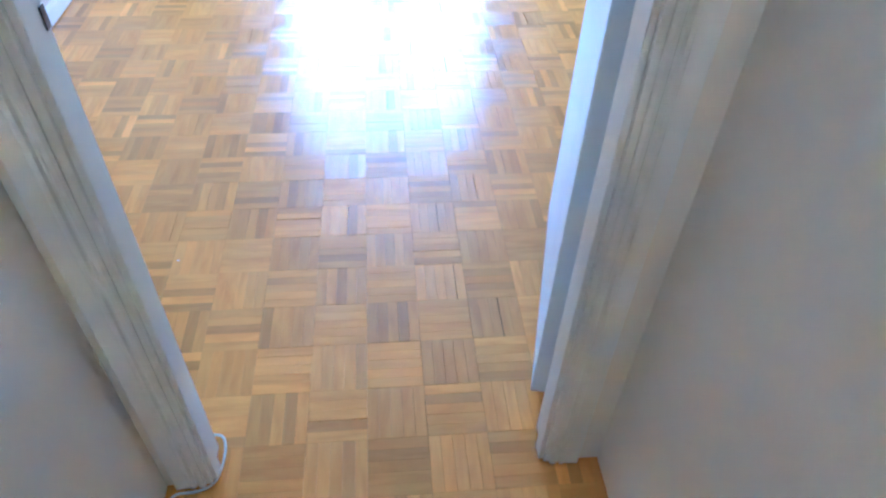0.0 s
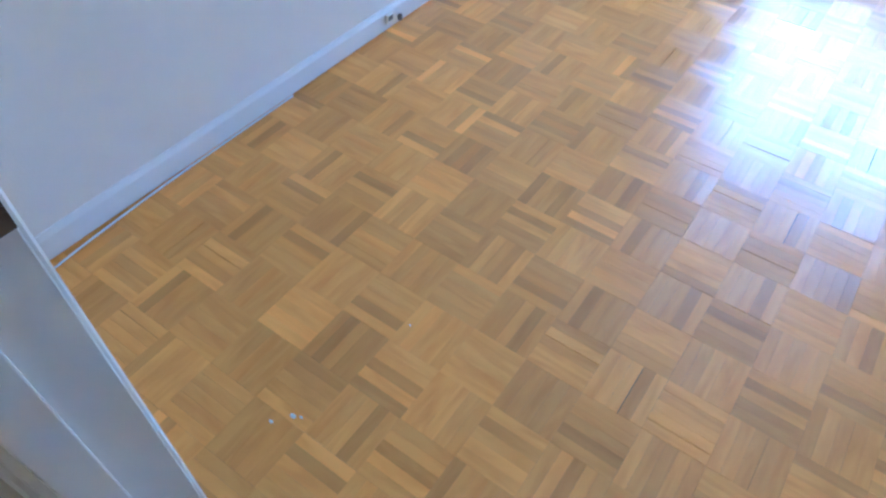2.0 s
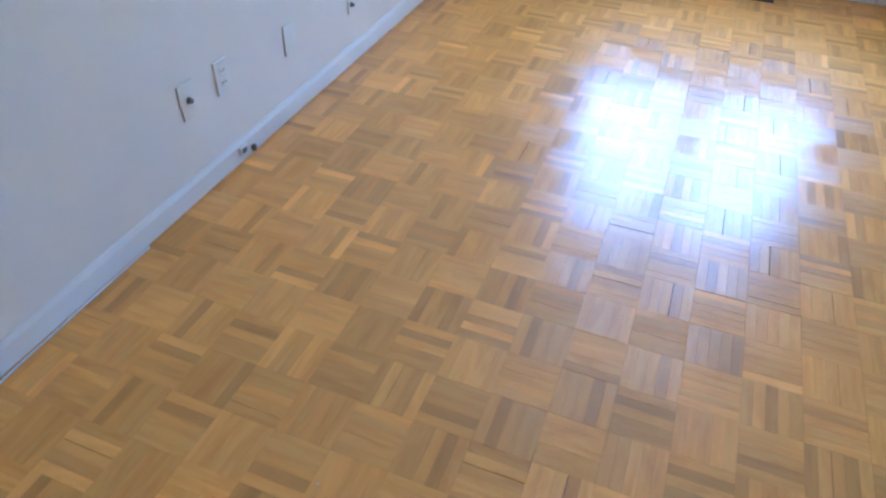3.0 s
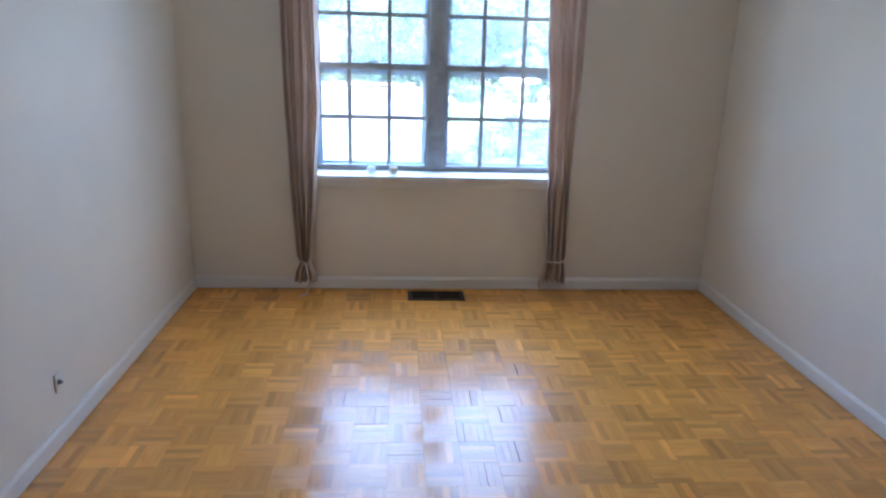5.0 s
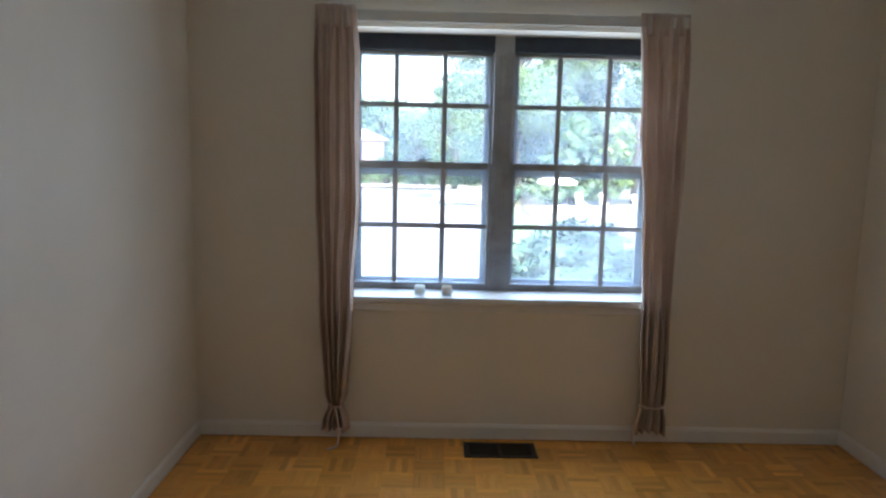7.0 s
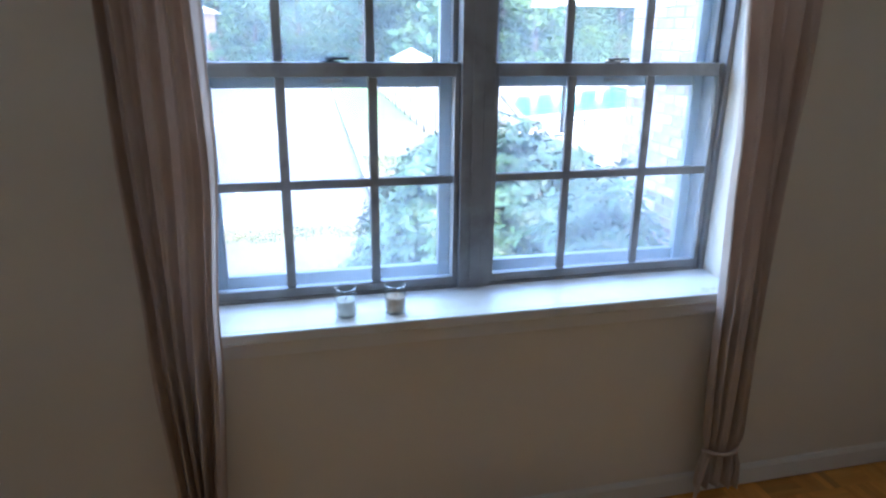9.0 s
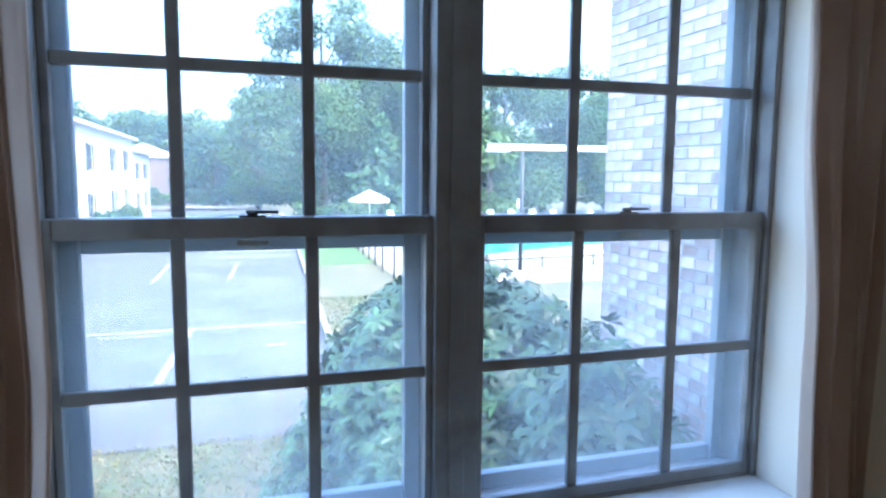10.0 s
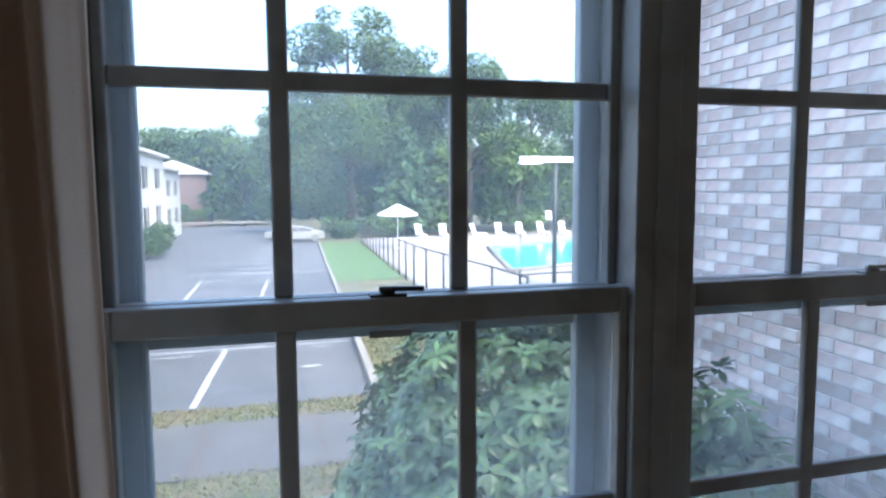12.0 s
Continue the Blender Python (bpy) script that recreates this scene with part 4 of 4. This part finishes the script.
# ---------------------------------------------------------------- houses
def house(name, label, x0, x1, y0, y1, zb, ze, wins, wall_m, shut=True, ridge=2.2):
    h = thing(name, label, "house")
    boxes("wall", wall_m, [(x0, x1, y0, y1, zb, ze)], parent=h)
    bm = bmesh.new()
    xm, o = (x0 + x1) / 2, 0.45
    pts = [(x0 - o, ze - 0.12), (x0 - o, ze + 0.1), (xm, ze + ridge), (x1 + o, ze + 0.1), (x1 + o, ze - 0.12)]
    a = [bm.verts.new((x, y0 - o, z)) for x, z in pts]
    b = [bm.verts.new((x, y1 + o, z)) for x, z in pts]
    for k in range(5):
        f = bm.faces.new((a[k], a[(k + 1) % 5], b[(k + 1) % 5], b[k]))
        f.material_index = 1 if k in (0, 3, 4) else 0
    for f in (bm.faces.new(a), bm.faces.new(b[::-1])):
        f.material_index = 1
    make("roof", bm, ROOF, SIDING, parent=h)
    for y, z, w, hh in wins:
        win = new("window")
        win.parent = h
        win.location = (x1, y, z)
        boxes("glass", WINGLASS, [(0.005, 0.02, -w / 2, w / 2, -hh / 2, hh / 2)], parent=win)
        t = 0.07
        boxes("frame", SIDING, [(0.0, 0.05, -w / 2 - t, -w / 2, -hh / 2 - t, hh / 2 + t), (0.0, 0.05, w / 2, w / 2 + t, -hh / 2 - t, hh / 2 + t), (0.0, 0.05, -w / 2, w / 2, hh / 2, hh / 2 + t), (0.0, 0.05, -w / 2, w / 2, -hh / 2 - t, -hh / 2), (0.0, 0.04, -w / 2, w / 2, -0.03, 0.03)], parent=win)
        if shut:
            boxes("shutter", SHUT, [(0.0, 0.06, -w / 2 - 0.55, -w / 2 - 0.1, -hh / 2 - t, hh / 2 + t), (0.0, 0.06, w / 2 + 0.1, w / 2 + 0.55, -hh / 2 - t, hh / 2 + t)], parent=win)
    bm = bmesh.new()
    z = zb + 0.3
    while z < ze:
        box(bm, x1 - 0.01, x1 + 0.02, y0, y1, z, z + 0.03)
        z += 0.30
    tagged(make("siding_lap", bm, SIDING, parent=h), kind="stuff")
    return h


house("apartment_house", "white two-storey apartment house with dark shutters", -22, -8.2, 38, 68, -3.6, 4.3, [(y, z, 1.0, 1.5) for y in (42, 50, 58, 64) for z in (-0.6, 2.4)], SIDING)
house("apartment_house", "white two-storey apartment wing set back", -24, -9.4, 70, 90, -4.4, 3.6, [(y, z, 1.2, 1.5) for y in (74, 80, 86) for z in (-1.4, 1.6)], SIDING)
house("brick_house", "distant reddish brick house among trees", -19, -9.0, 124, 138, -5.6, 4.0, [(127, 0.5, 1.2, 1.4), (133, 0.5, 1.2, 1.4)], FARBRICK, shut=False)
gr = thing("guard_rail", "pale guard rail at the far end of the lot", "guard rail")
boxes("post", KERB, [(-13.0 + 2.4 * k, -12.88 + 2.4 * k, 116.5, 116.62, gz(116) - 0.1, gz(116) + 0.8) for k in range(7)], parent=gr)
boxes("rail", KERB, [(-13.2, 2.0, 116.42, 116.5, gz(116) + 0.5, gz(116) + 0.85)], parent=gr, bevel=0.02)


# ---------------------------------------------------------------- trees and shrubs
def leaves(rnd, clumps, n, size, tones, flat=0.5):
    """Many small folded leaf sprays gathered on clumps (centre, radius): verts, faces, tones."""
    V, F, T = [], [], []
    tot = sum(r ** 2 for _, r in clumps)
    for c, r in clumps:
        base = rnd.choice(tones)
        shade = rnd.uniform(0.8, 1.2)
        for _ in range(max(4, int(n * r * r / tot))):
            d = Vector((rnd.gauss(0, 1), rnd.gauss(0, 1), rnd.gauss(0, 1))).normalized()
            p = c + Vector((d.x, d.y, d.z * 0.75)) * r * rnd.uniform(0.55, 1.06) ** 0.6
            nn = (d * 0.6 + Vector((rnd.gauss(0, 0.5), rnd.gauss(0, 0.5), 0.4 + rnd.gauss(0, 0.4)))).normalized()
            u = nn.orthogonal().normalized()
            u.rotate(Matrix.Rotation(rnd.uniform(0, 6.28), 3, nn))
            w = nn.cross(u)
            s = size * rnd.uniform(0.6, 1.35)
            i = len(V)
            V += [p - u * s, p + w * s * 0.55 - nn * s * 0.15, p + u * s * 1.1 - nn * s * 0.25, p - w * s * 0.5 - nn * s * 0.1]
            F += [(i, i + 1, i + 2), (i, i + 2, i + 3)]
            k = shade * rnd.uniform(0.85, 1.15)
            T += [tuple(b * k for b in base)] * 2
    return V, F, T


def leaf_mesh(name, data, m_, parent=None):
    V, F, T = data
    me = bpy.data.meshes.new(name)
    me.from_pydata([tuple(v) for v in V], [], F)
    at = me.attributes.new("tone", "FLOAT_COLOR", "FACE")
    at.data.foreach_set("color", [x for t in T for x in (*t, 1.0)])
    me.materials.append(m_)
    ob = new(name, me)
    if parent:
        ob.parent = parent
    return tagged(ob, kind="stuff")


GREENS = [(1, 1, 1), (1.3, 1.25, 0.9), (0.8, 0.95, 1.0), (1.1, 1.15, 0.85)]


def tree(x, y, h, w, seed, n=3500, tones=GREENS, conifer=False, label="tall broad-leaved tree in full leaf", size=0.42):
    rnd = random.Random(seed)
    t = thing("tree", label, "tree", at=pose(x, y, gz(y)))
    bm = bmesh.new()
    rod(bm, (0, 0, -0.2), (0.1, 0, h * 0.5), w * 0.035, w * 0.02, n=8)
    rod(bm, (0.1, 0, h * 0.5), (0, 0.1, h * 0.92), w * 0.02, w * 0.004, n=8)
    clumps = []
    if conifer:
        k = 46
        for i in range(k):
            z = h * (0.12 + 0.86 * i / k)
            rr = w * 0.5 * (1 - i / k) ** 0.8 + 0.2
            a = i * 2.4
            e = Vector((math.cos(a) * rr, math.sin(a) * rr, z - 0.1 * rr))
            rod(bm, (0, 0, z), e, 0.06, 0.02, n=5)
            for s in (0.35, 0.65, 0.95):
                clumps.append((Vector((e.x * s, e.y * s, z - 0.1 * rr * s)), 0.35 + 0.28 * rr * (1.2 - s)))
    else:
        for i in range(30):
            a, zz = i * 2.4 + rnd.uniform(-0.4, 0.4), rnd.uniform(0.08, 1.0)
            prof = math.sin(math.pi * min(1, 0.12 + zz * 0.80)) ** 0.7
            rr = w * 0.5 * prof * rnd.uniform(0.45, 0.9)
            c = Vector((math.cos(a) * rr, math.sin(a) * rr, h * (zz * 0.86 + 0.05)))
            rod(bm, (0, 0, max(1.0, c.z * 0.72)), c, w * 0.009, w * 0.003, n=5)
            clumps.append((c, w * rnd.uniform(0.12, 0.21)))
            for _ in range(3):
                o = Vector((rnd.gauss(0, 1), rnd.gauss(0, 1), rnd.gauss(0, 0.8))).normalized() * w * 0.16
                clumps.append((c + o, w * rnd.uniform(0.05, 0.11)))
    make("trunk", bm, BARK, parent=t)
    leaf_mesh("crown", leaves(rnd, clumps, n, size, tones), LEAF, parent=t)
    return t


tree(9.5, 80, 25.0, 17, 1, n=44000, size=0.20)
tree(17.5, 84, 19.5, 12, 2, n=24000, size=0.21)
tree(23.5, 80, 22.0, 13, 3, n=24000, size=0.21)
tree(32, 82, 18.5, 14, 4, n=24000, size=0.21)
tree(42, 84, 20.0, 15, 5, n=24000, size=0.21)
tree(54, 88, 21, 16, 15, n=9000)
tree(3.0, 90, 16.5, 9, 6, n=14000, size=0.2, tones=[(1.5, 1.45, 0.8), (1.3, 1.3, 0.8)])
tree(14.8, 74, 11.5, 8, 7, n=3500, conifer=True, label="spreading green conifer with layered boughs", tones=[(1.15, 1.2, 0.95), (0.95, 1.1, 1.0)])
tree(19.0, 73, 9.0, 5, 8, n=2500, tones=[(1.6, 1.5, 0.8), (1.3, 1.3, 0.8)], label="young pale green tree")
tree(27.5, 75, 10.0, 7, 18, n=2500, tones=[(1.4, 1.4, 0.8), (1.1, 1.2, 0.8)], label="young pale green tree")
for k, (x, y, h, w) in enumerate([(-3, 122, 15, 12), (-9, 132, 17, 13), (-16, 150, 19, 15), (-24, 160, 21, 17), (-33, 165, 21, 18), (4, 130, 18, 14), (-40, 120, 19, 16), (62, 95, 22, 18), (72, 90, 22, 18)]):
    tree(x, y, h, w, 30 + k, n=7000, size=0.40)
rnd = random.Random(77)
cl = []
for k in range(130):
    x = -110 + 2.2 * k + rnd.uniform(-1, 1)
    y = 176 + rnd.uniform(-8, 10) + 0.1 * abs(x)
    for j in range(3):
        cl.append((Vector((x, y, gz(y) + 3 + 6.5 * j + rnd.uniform(-2, 2))), rnd.uniform(3.5, 5.5)))
structure(leaf_mesh("far_woods", leaves(rnd, cl, 40000, 0.75, GREENS), LEAF), "hazy belt of distant woodland", "woods")["kind"] = "stuff"


def shrub(x, y, r, h, seed, n, label, tones=GREENS, size=0.12, stretch=1.0):
    rnd = random.Random(seed)
    s = thing("shrub", label, "shrub", at=pose(x, y, gz(y)))
    cl_ = []
    for _ in range(16):
        a, q, z = rnd.uniform(0, 6.28), r * math.sqrt(rnd.uniform(0, 0.6)), rnd.uniform(0.25, 0.8) * h
        cl_.append((Vector((math.cos(a) * q * stretch, math.sin(a) * q, z)), r * rnd.uniform(0.25, 0.42)))
    bm = bmesh.new()
    for c, _ in cl_[:8]:
        rod(bm, (c.x * 0.2, c.y * 0.2, 0), c, 0.03, 0.012, n=5)
    make("stem", bm, BARK, parent=s)
    leaf_mesh("foliage", leaves(rnd, cl_, n, size, tones), LEAF, parent=s)


shrub(-7.3, 50, 1.3, 2.0, 51, 1500, "clipped green shrub by the house")
shrub(-7.2, 54, 1.6, 2.3, 52, 1500, "clipped green shrub by the house")
shrub(-7.9, 60, 1.6, 2.4, 53, 1500, "green shrub by the house")
shrub(7.2, 70, 2.0, 2.4, 54, 1800, "rounded green shrub beside the lot", size=0.16)
shrub(9.8, 69, 1.8, 2.2, 55, 1500, "rounded green shrub by the fence", size=0.16)
shrub(12.0, 70, 1.8, 2.4, 56, 1500, "rounded green shrub by the fence", size=0.16)
shrub(-9.0, 118.9, 2.5, 4.0, 57, 4000, "long clipped hedge at the lot's end", size=0.2, stretch=3.2)


# ---------------------------------------------------------------- rhododendron outside the window
def long_leaf(L, w, droop, bend):
    """One oblong leathery leaf along +x, folded at the midrib and drooping: verts and faces."""
    V, F = [], []
    for i, (s, ww) in enumerate(((0.0, 0.10), (0.3, 0.85), (0.65, 1.0), (1.0, 0.06))):
        x, z = L * s, -droop * L * s * s
        V += [(x, -w * ww, z + bend * w * ww), (x, 0, z), (x, w * ww, z + bend * w * ww)]
        if i:
            a, b = 3 * (i - 1), 3 * i
            F += [(a, b, b + 1, a + 1), (a + 1, b + 1, b + 2, a + 2)]
    return V, F


def whorl(rnd, count):
    """A rosette of leaves round a shoot tip."""
    V, F, T = [], [], []
    k = rnd.uniform(0.8, 1.25)
    for i in range(count):
        v, f = long_leaf(rnd.uniform(0.07, 0.115), rnd.uniform(0.014, 0.021), rnd.uniform(0.1, 0.55), rnd.uniform(0.1, 0.4))
        m = Matrix.Rotation(6.283 * i / count + rnd.uniform(-0.3, 0.3), 4, "Z") @ Matrix.Rotation(rnd.uniform(-0.55, 0.35), 4, "Y") @ Matrix.Translation((0.01, 0, 0))
        o = len(V)
        V += [m @ Vector(p) for p in v]
        F += [tuple(q + o for q in g) for g in f]
        kk = k * rnd.uniform(0.8, 1.25)
        T += [(kk * rnd.uniform(0.9, 1.1), kk, kk * 0.95)] * len(f)
    return V, F, T


def whorl_mesh(V, F, T, name):
    me = bpy.data.meshes.new(name)
    me.from_pydata([tuple(v) for v in V], [], F)
    at = me.attributes.new("tone", "FLOAT_COLOR", "FACE")
    at.data.foreach_set("color", [x for t in T for x in (*t, 1.0)])
    me.polygons.foreach_set("use_smooth", [True] * len(F))
    me.materials.append(RHODO)
    return me


def rhododendron(cx, cy, rx, ry, ztop, seed, n, near_y):
    rnd = random.Random(seed)
    zb = gz(cy)
    H = ztop - zb
    s = thing("rhododendron", "large dense rhododendron bush with leathery leaves", "bush", at=pose(cx, cy, zb))
    bm = bmesh.new()
    for k in range(14):
        a = k * 2.4
        q = Vector((math.cos(a) * rx * 0.6, math.sin(a) * ry * 0.6, H * rnd.uniform(0.55, 0.85)))
        mid = Vector((q.x * 0.4, q.y * 0.4, H * 0.35))
        rod(bm, (q.x * 0.1, q.y * 0.1, -0.05), mid, 0.035, 0.022, n=6)
        rod(bm, mid, q, 0.022, 0.008, n=6)
    make("stem", bm, BARK, parent=s)
    protos = [whorl_mesh(*whorl(rnd, rnd.randint(7, 10)), "leaf_cluster") for _ in range(10)]
    V, F, T = [], [], []
    single = 0
    for k in range(n):
        a, u = rnd.uniform(0, 6.283), rnd.uniform(-0.25, 1.0)
        cz = max(-0.1, u)
        rad = math.sqrt(max(0.02, 1 - cz * cz))
        lump = 1 + 0.10 * math.sin(3 * a + 5 * cz + seed) + 0.07 * math.sin(7 * a - 4 * cz)
        depth = rnd.uniform(0.80, 1.02) * lump
        p = Vector((math.cos(a) * rad * rx * depth, math.sin(a) * rad * ry * depth, H * (0.30 + 0.70 * cz * (0.96 + 0.06 * lump) * (depth / lump))))
        d = Vector((p.x / rx, p.y / ry, (p.z - 0.3 * H) / H + 0.55)).normalized()
        q = Vector((0, 0, 1)).rotation_difference(d)
        m = Matrix.LocRotScale(p, q @ Euler((rnd.gauss(0, 0.25), rnd.gauss(0, 0.25), rnd.uniform(0, 6.28))).to_quaternion(), Vector((1, 1, 1)) * rnd.uniform(0.8, 1.2))
        if single < 260 and p.y + cy < near_y and p.x < 0.6 * rx and p.z > 0.35 * H:
            o = new("leaf_cluster", protos[k % 10])
            o.parent, o.matrix_basis = s, m
            single += 1
        else:
            me = protos[k % 10]
            o = len(V)
            V += [m @ v.co for v in me.vertices]
            F += [tuple(i + o for i in pl.vertices) for pl in me.polygons]
            tone = [x.color[:3] for x in me.attributes["tone"].data]
            kk = rnd.uniform(0.8, 1.2)
            T += [tuple(c * kk for c in t) for t in tone]
    ob = new("foliage", whorl_mesh(V, F, T, "foliage"))
    ob.parent = s
    tagged(ob, kind="stuff")


rhododendron(1.93, 9.7, 1.36, 2.1, 0.78, 5, 4600, 9.6)
rhododendron(1.95, 7.70, 0.56, 0.95, 0.72, 9, 1000, 0.0)

# ---------------------------------------------------------------- the brick wing beside the window
BX, BY0, BY1 = 2.50, YO + 0.02, 8.60
wing = thing("brick_wing", "whitewashed pinkish brick wing of the building", "building wall", kind="structure", at=pose(0, 0, 0))
boxes("mortar_core", MORTAR, [(BX + 0.007, BX + 2.5, BY0, BY1 - 0.006, -2.3, 4.6)], parent=wing)
boxes("parapet", KERB, [(BX - 0.03, BX + 2.5, BY0, BY1 + 0.03, 4.6, 4.7)], parent=wing)
BL, BH, JT = 0.195, 0.0550, 0.0095
bm = bmesh.new()
box(bm, 0.0, 0.05, -BL / 2, BL / 2, -BH / 2, BH / 2, bevel=0.003)
full_me = make("brick", bm, BRICK)
half_bm = bmesh.new()
box(half_bm, 0.0, 0.05, -BL / 4 + JT / 4, BL / 4 - JT / 4, -BH / 2, BH / 2, bevel=0.003)
half_me = make("brick", half_bm, BRICK)
meshes_b = (full_me.data, half_me.data)
for o in (full_me, half_me):
    bpy.data.objects.remove(o)
rnd = random.Random(12)
far_bm, count = bmesh.new(), 0
step = BL + JT
rows_n = int(6.6 / (BH + JT))
for r in range(rows_n):
    z = -2.1 + (BH + JT) * (r + 0.5)
    y = BY1 - (step * 0.75 if r % 2 else step * 0.5)
    if r % 2:
        spots = [(BY1 - BL / 4 + JT / 4 - 0.0, 1)]
        y = BY1 - (BL / 2 - JT / 2) - JT - BL / 2
    else:
        spots = []
        y = BY1 - BL / 2
    while y > BY0 + BL / 2:
        spots.append((y, 0))
        y -= step
    for yy, kind_ in spots:
        m = Matrix.LocRotScale((BX + rnd.uniform(-0.0025, 0.002), yy + rnd.uniform(-0.0015, 0.0015), z + rnd.uniform(-0.001, 0.001)), Euler((rnd.gauss(0, 0.008), 0, rnd.gauss(0, 0.006))), None)
        if 0.35 < z < 2.6 and count < 300 and yy > 6.9:
            o = new("brick", meshes_b[kind_])
            o.parent, o.matrix_basis = wing, m
            count += 1
        else:
            t = bmesh.new()
            t.from_mesh(meshes_b[kind_])
            t.transform(m)
            tmp = bpy.data.meshes.new("t")
            t.to_mesh(tmp)
            t.free()
            far_bm.from_mesh(tmp)
            bpy.data.meshes.remove(tmp)
for r in range(rows_n):
    z = -2.1 + (BH + JT) * (r + 0.5)
    for k in range(11):
        box(far_bm, BX + 0.052 + k * step, BX + 0.052 + BL + k * step, BY1 - 0.05, BY1, z - BH / 2, z + BH / 2)
tagged(make("brick_course", far_bm, toned(BRICK0), parent=wing), kind="stuff")
field = bpy.data.meshes["brick_course"]
at = field.attributes.new("tone", "FLOAT_COLOR", "FACE")
isl = [rnd.uniform(0.62, 1.3) for _ in range(4000)]
cell = [int((p.center.z + 3) / (BH + JT)) * 61 + int((p.center.y * 1.0 + p.center.x) / step * 1.0 + 0.5 * (int((p.center.z + 2.1) / (BH + JT)) % 2)) for p in field.polygons]
at.data.foreach_set("color", [x for c in cell for x in (isl[c % 4000],) * 3 + (1.0,)])

# ---------------------------------------------------------------- parquet
PB = 0.1455
rnd = random.Random(21)


def block(rnd, size, cut=(0, 1, 0, 1)):
    """A parquet block of five fingers lying along x: verts, faces, uvs by corner, tones by face."""
    V, F, U, T = [], [], [], []
    n = 5
    w = size / n
    blk = rnd.uniform(0.90, 1.10)
    for i in range(n):
        x0, x1 = -size / 2 + 0.00012, size / 2 - 0.00012
        y0, y1 = -size / 2 + w * i + 0.00004, -size / 2 + w * (i + 1) - 0.00004
        if rnd.random() < 0.07:
            y0 += rnd.uniform(0.0007, 0.0018)
        h = rnd.uniform(-0.00012, 0.00012)
        tl = rnd.uniform(-0.00015, 0.00015)
        c = 0.00013
        o = len(V)
        V += [(x0, y0, -0.006), (x1, y0, -0.006), (x1, y1, -0.006), (x0, y1, -0.006),
              (x0 + c, y0 + c, h - tl), (x1 - c, y0 + c, h + tl), (x1 - c, y1 - c, h + tl), (x0 + c, y1 - c, h - tl)]
        F += [(o + 4, o + 5, o + 6, o + 7), (o, o + 1, o + 5, o + 4), (o + 1, o + 2, o + 6, o + 5), (o + 2, o + 3, o + 7, o + 6), (o + 3, o, o + 4, o + 7)]
        du, dv = rnd.uniform(0, 40), rnd.uniform(0, 40)
        k = blk * rnd.uniform(0.95, 1.05)
        odd = rnd.random()
        if odd < 0.11:
            k *= rnd.uniform(0.72, 0.90)
        elif odd < 0.21:
            k *= rnd.uniform(1.08, 1.18)
        warm = rnd.uniform(-0.015, 0.035)
        for f in F[-5:]:
            U += [(V[q][0] + du, V[q][1] + dv) for q in f]
            T.append((k * (1 + warm), k, k * (1 - 1.6 * warm)))
    return V, F, U, T


def block_mesh(name, V, F, U, T):
    me = bpy.data.meshes.new(name)
    me.from_pydata(V, [], F)
    uv = me.uv_layers.new(name="grain")
    uv.data.foreach_set("uv", [x for u in U for x in u])
    at = me.attributes.new("tone", "FLOAT_COLOR", "FACE")
    at.data.foreach_set("color", [x for t in T for x in (*t, 1.0)])
    me.materials.append(PARQ)
    return me


protos = [block(rnd, PB) for _ in range(48)]
proto_me = [block_mesh("parquet_block", *p) for p in protos]
GX, GY = 0.39, 1.909
V, F, U, T = [], [], [], []
count = 0
spots = []
for i in range(-10, 17):
    for j in range(-30, 30):
        x, y = GX + PB * (i + 0.5), GY + PB * (j + 0.5)
        room = XL - 0.02 < x < XR + 0.02 and YN - 0.08 < y < YF + 0.06
        hall = HX0 - 0.06 < x < HX1 + 0.06 and HY0 - 0.06 < y <= YN - 0.08
        if room or hall:
            spots.append((i, j, x, y))
for i, j, x, y in spots:
    turn = 90 * ((i + j) % 2) + 180 * rnd.randint(0, 1)
    m = pose(x, y, 0, rnd.gauss(0, 0.14), rnd.gauss(0, 0.14), turn)
    k = rnd.randrange(48)
    if 1.5 < y < 3.9 and -0.75 < x < 1.55 and count < 300:
        o = new("parquet_block", proto_me[k])
        o.parent, o.matrix_basis = floor, m
        count += 1
    else:
        v, f, u, t = protos[k]
        o = len(V)
        V += [tuple(m @ Vector(p)) for p in v]
        F += [tuple(q + o for q in g) for g in f]
        U += u
        kk = rnd.uniform(0.9, 1.1)
        T += [tuple(c * kk for c in q) for q in t]
far = new("parquet_field", block_mesh("parquet_field", V, F, U, T))
far.parent = floor
tagged(far, kind="stuff")
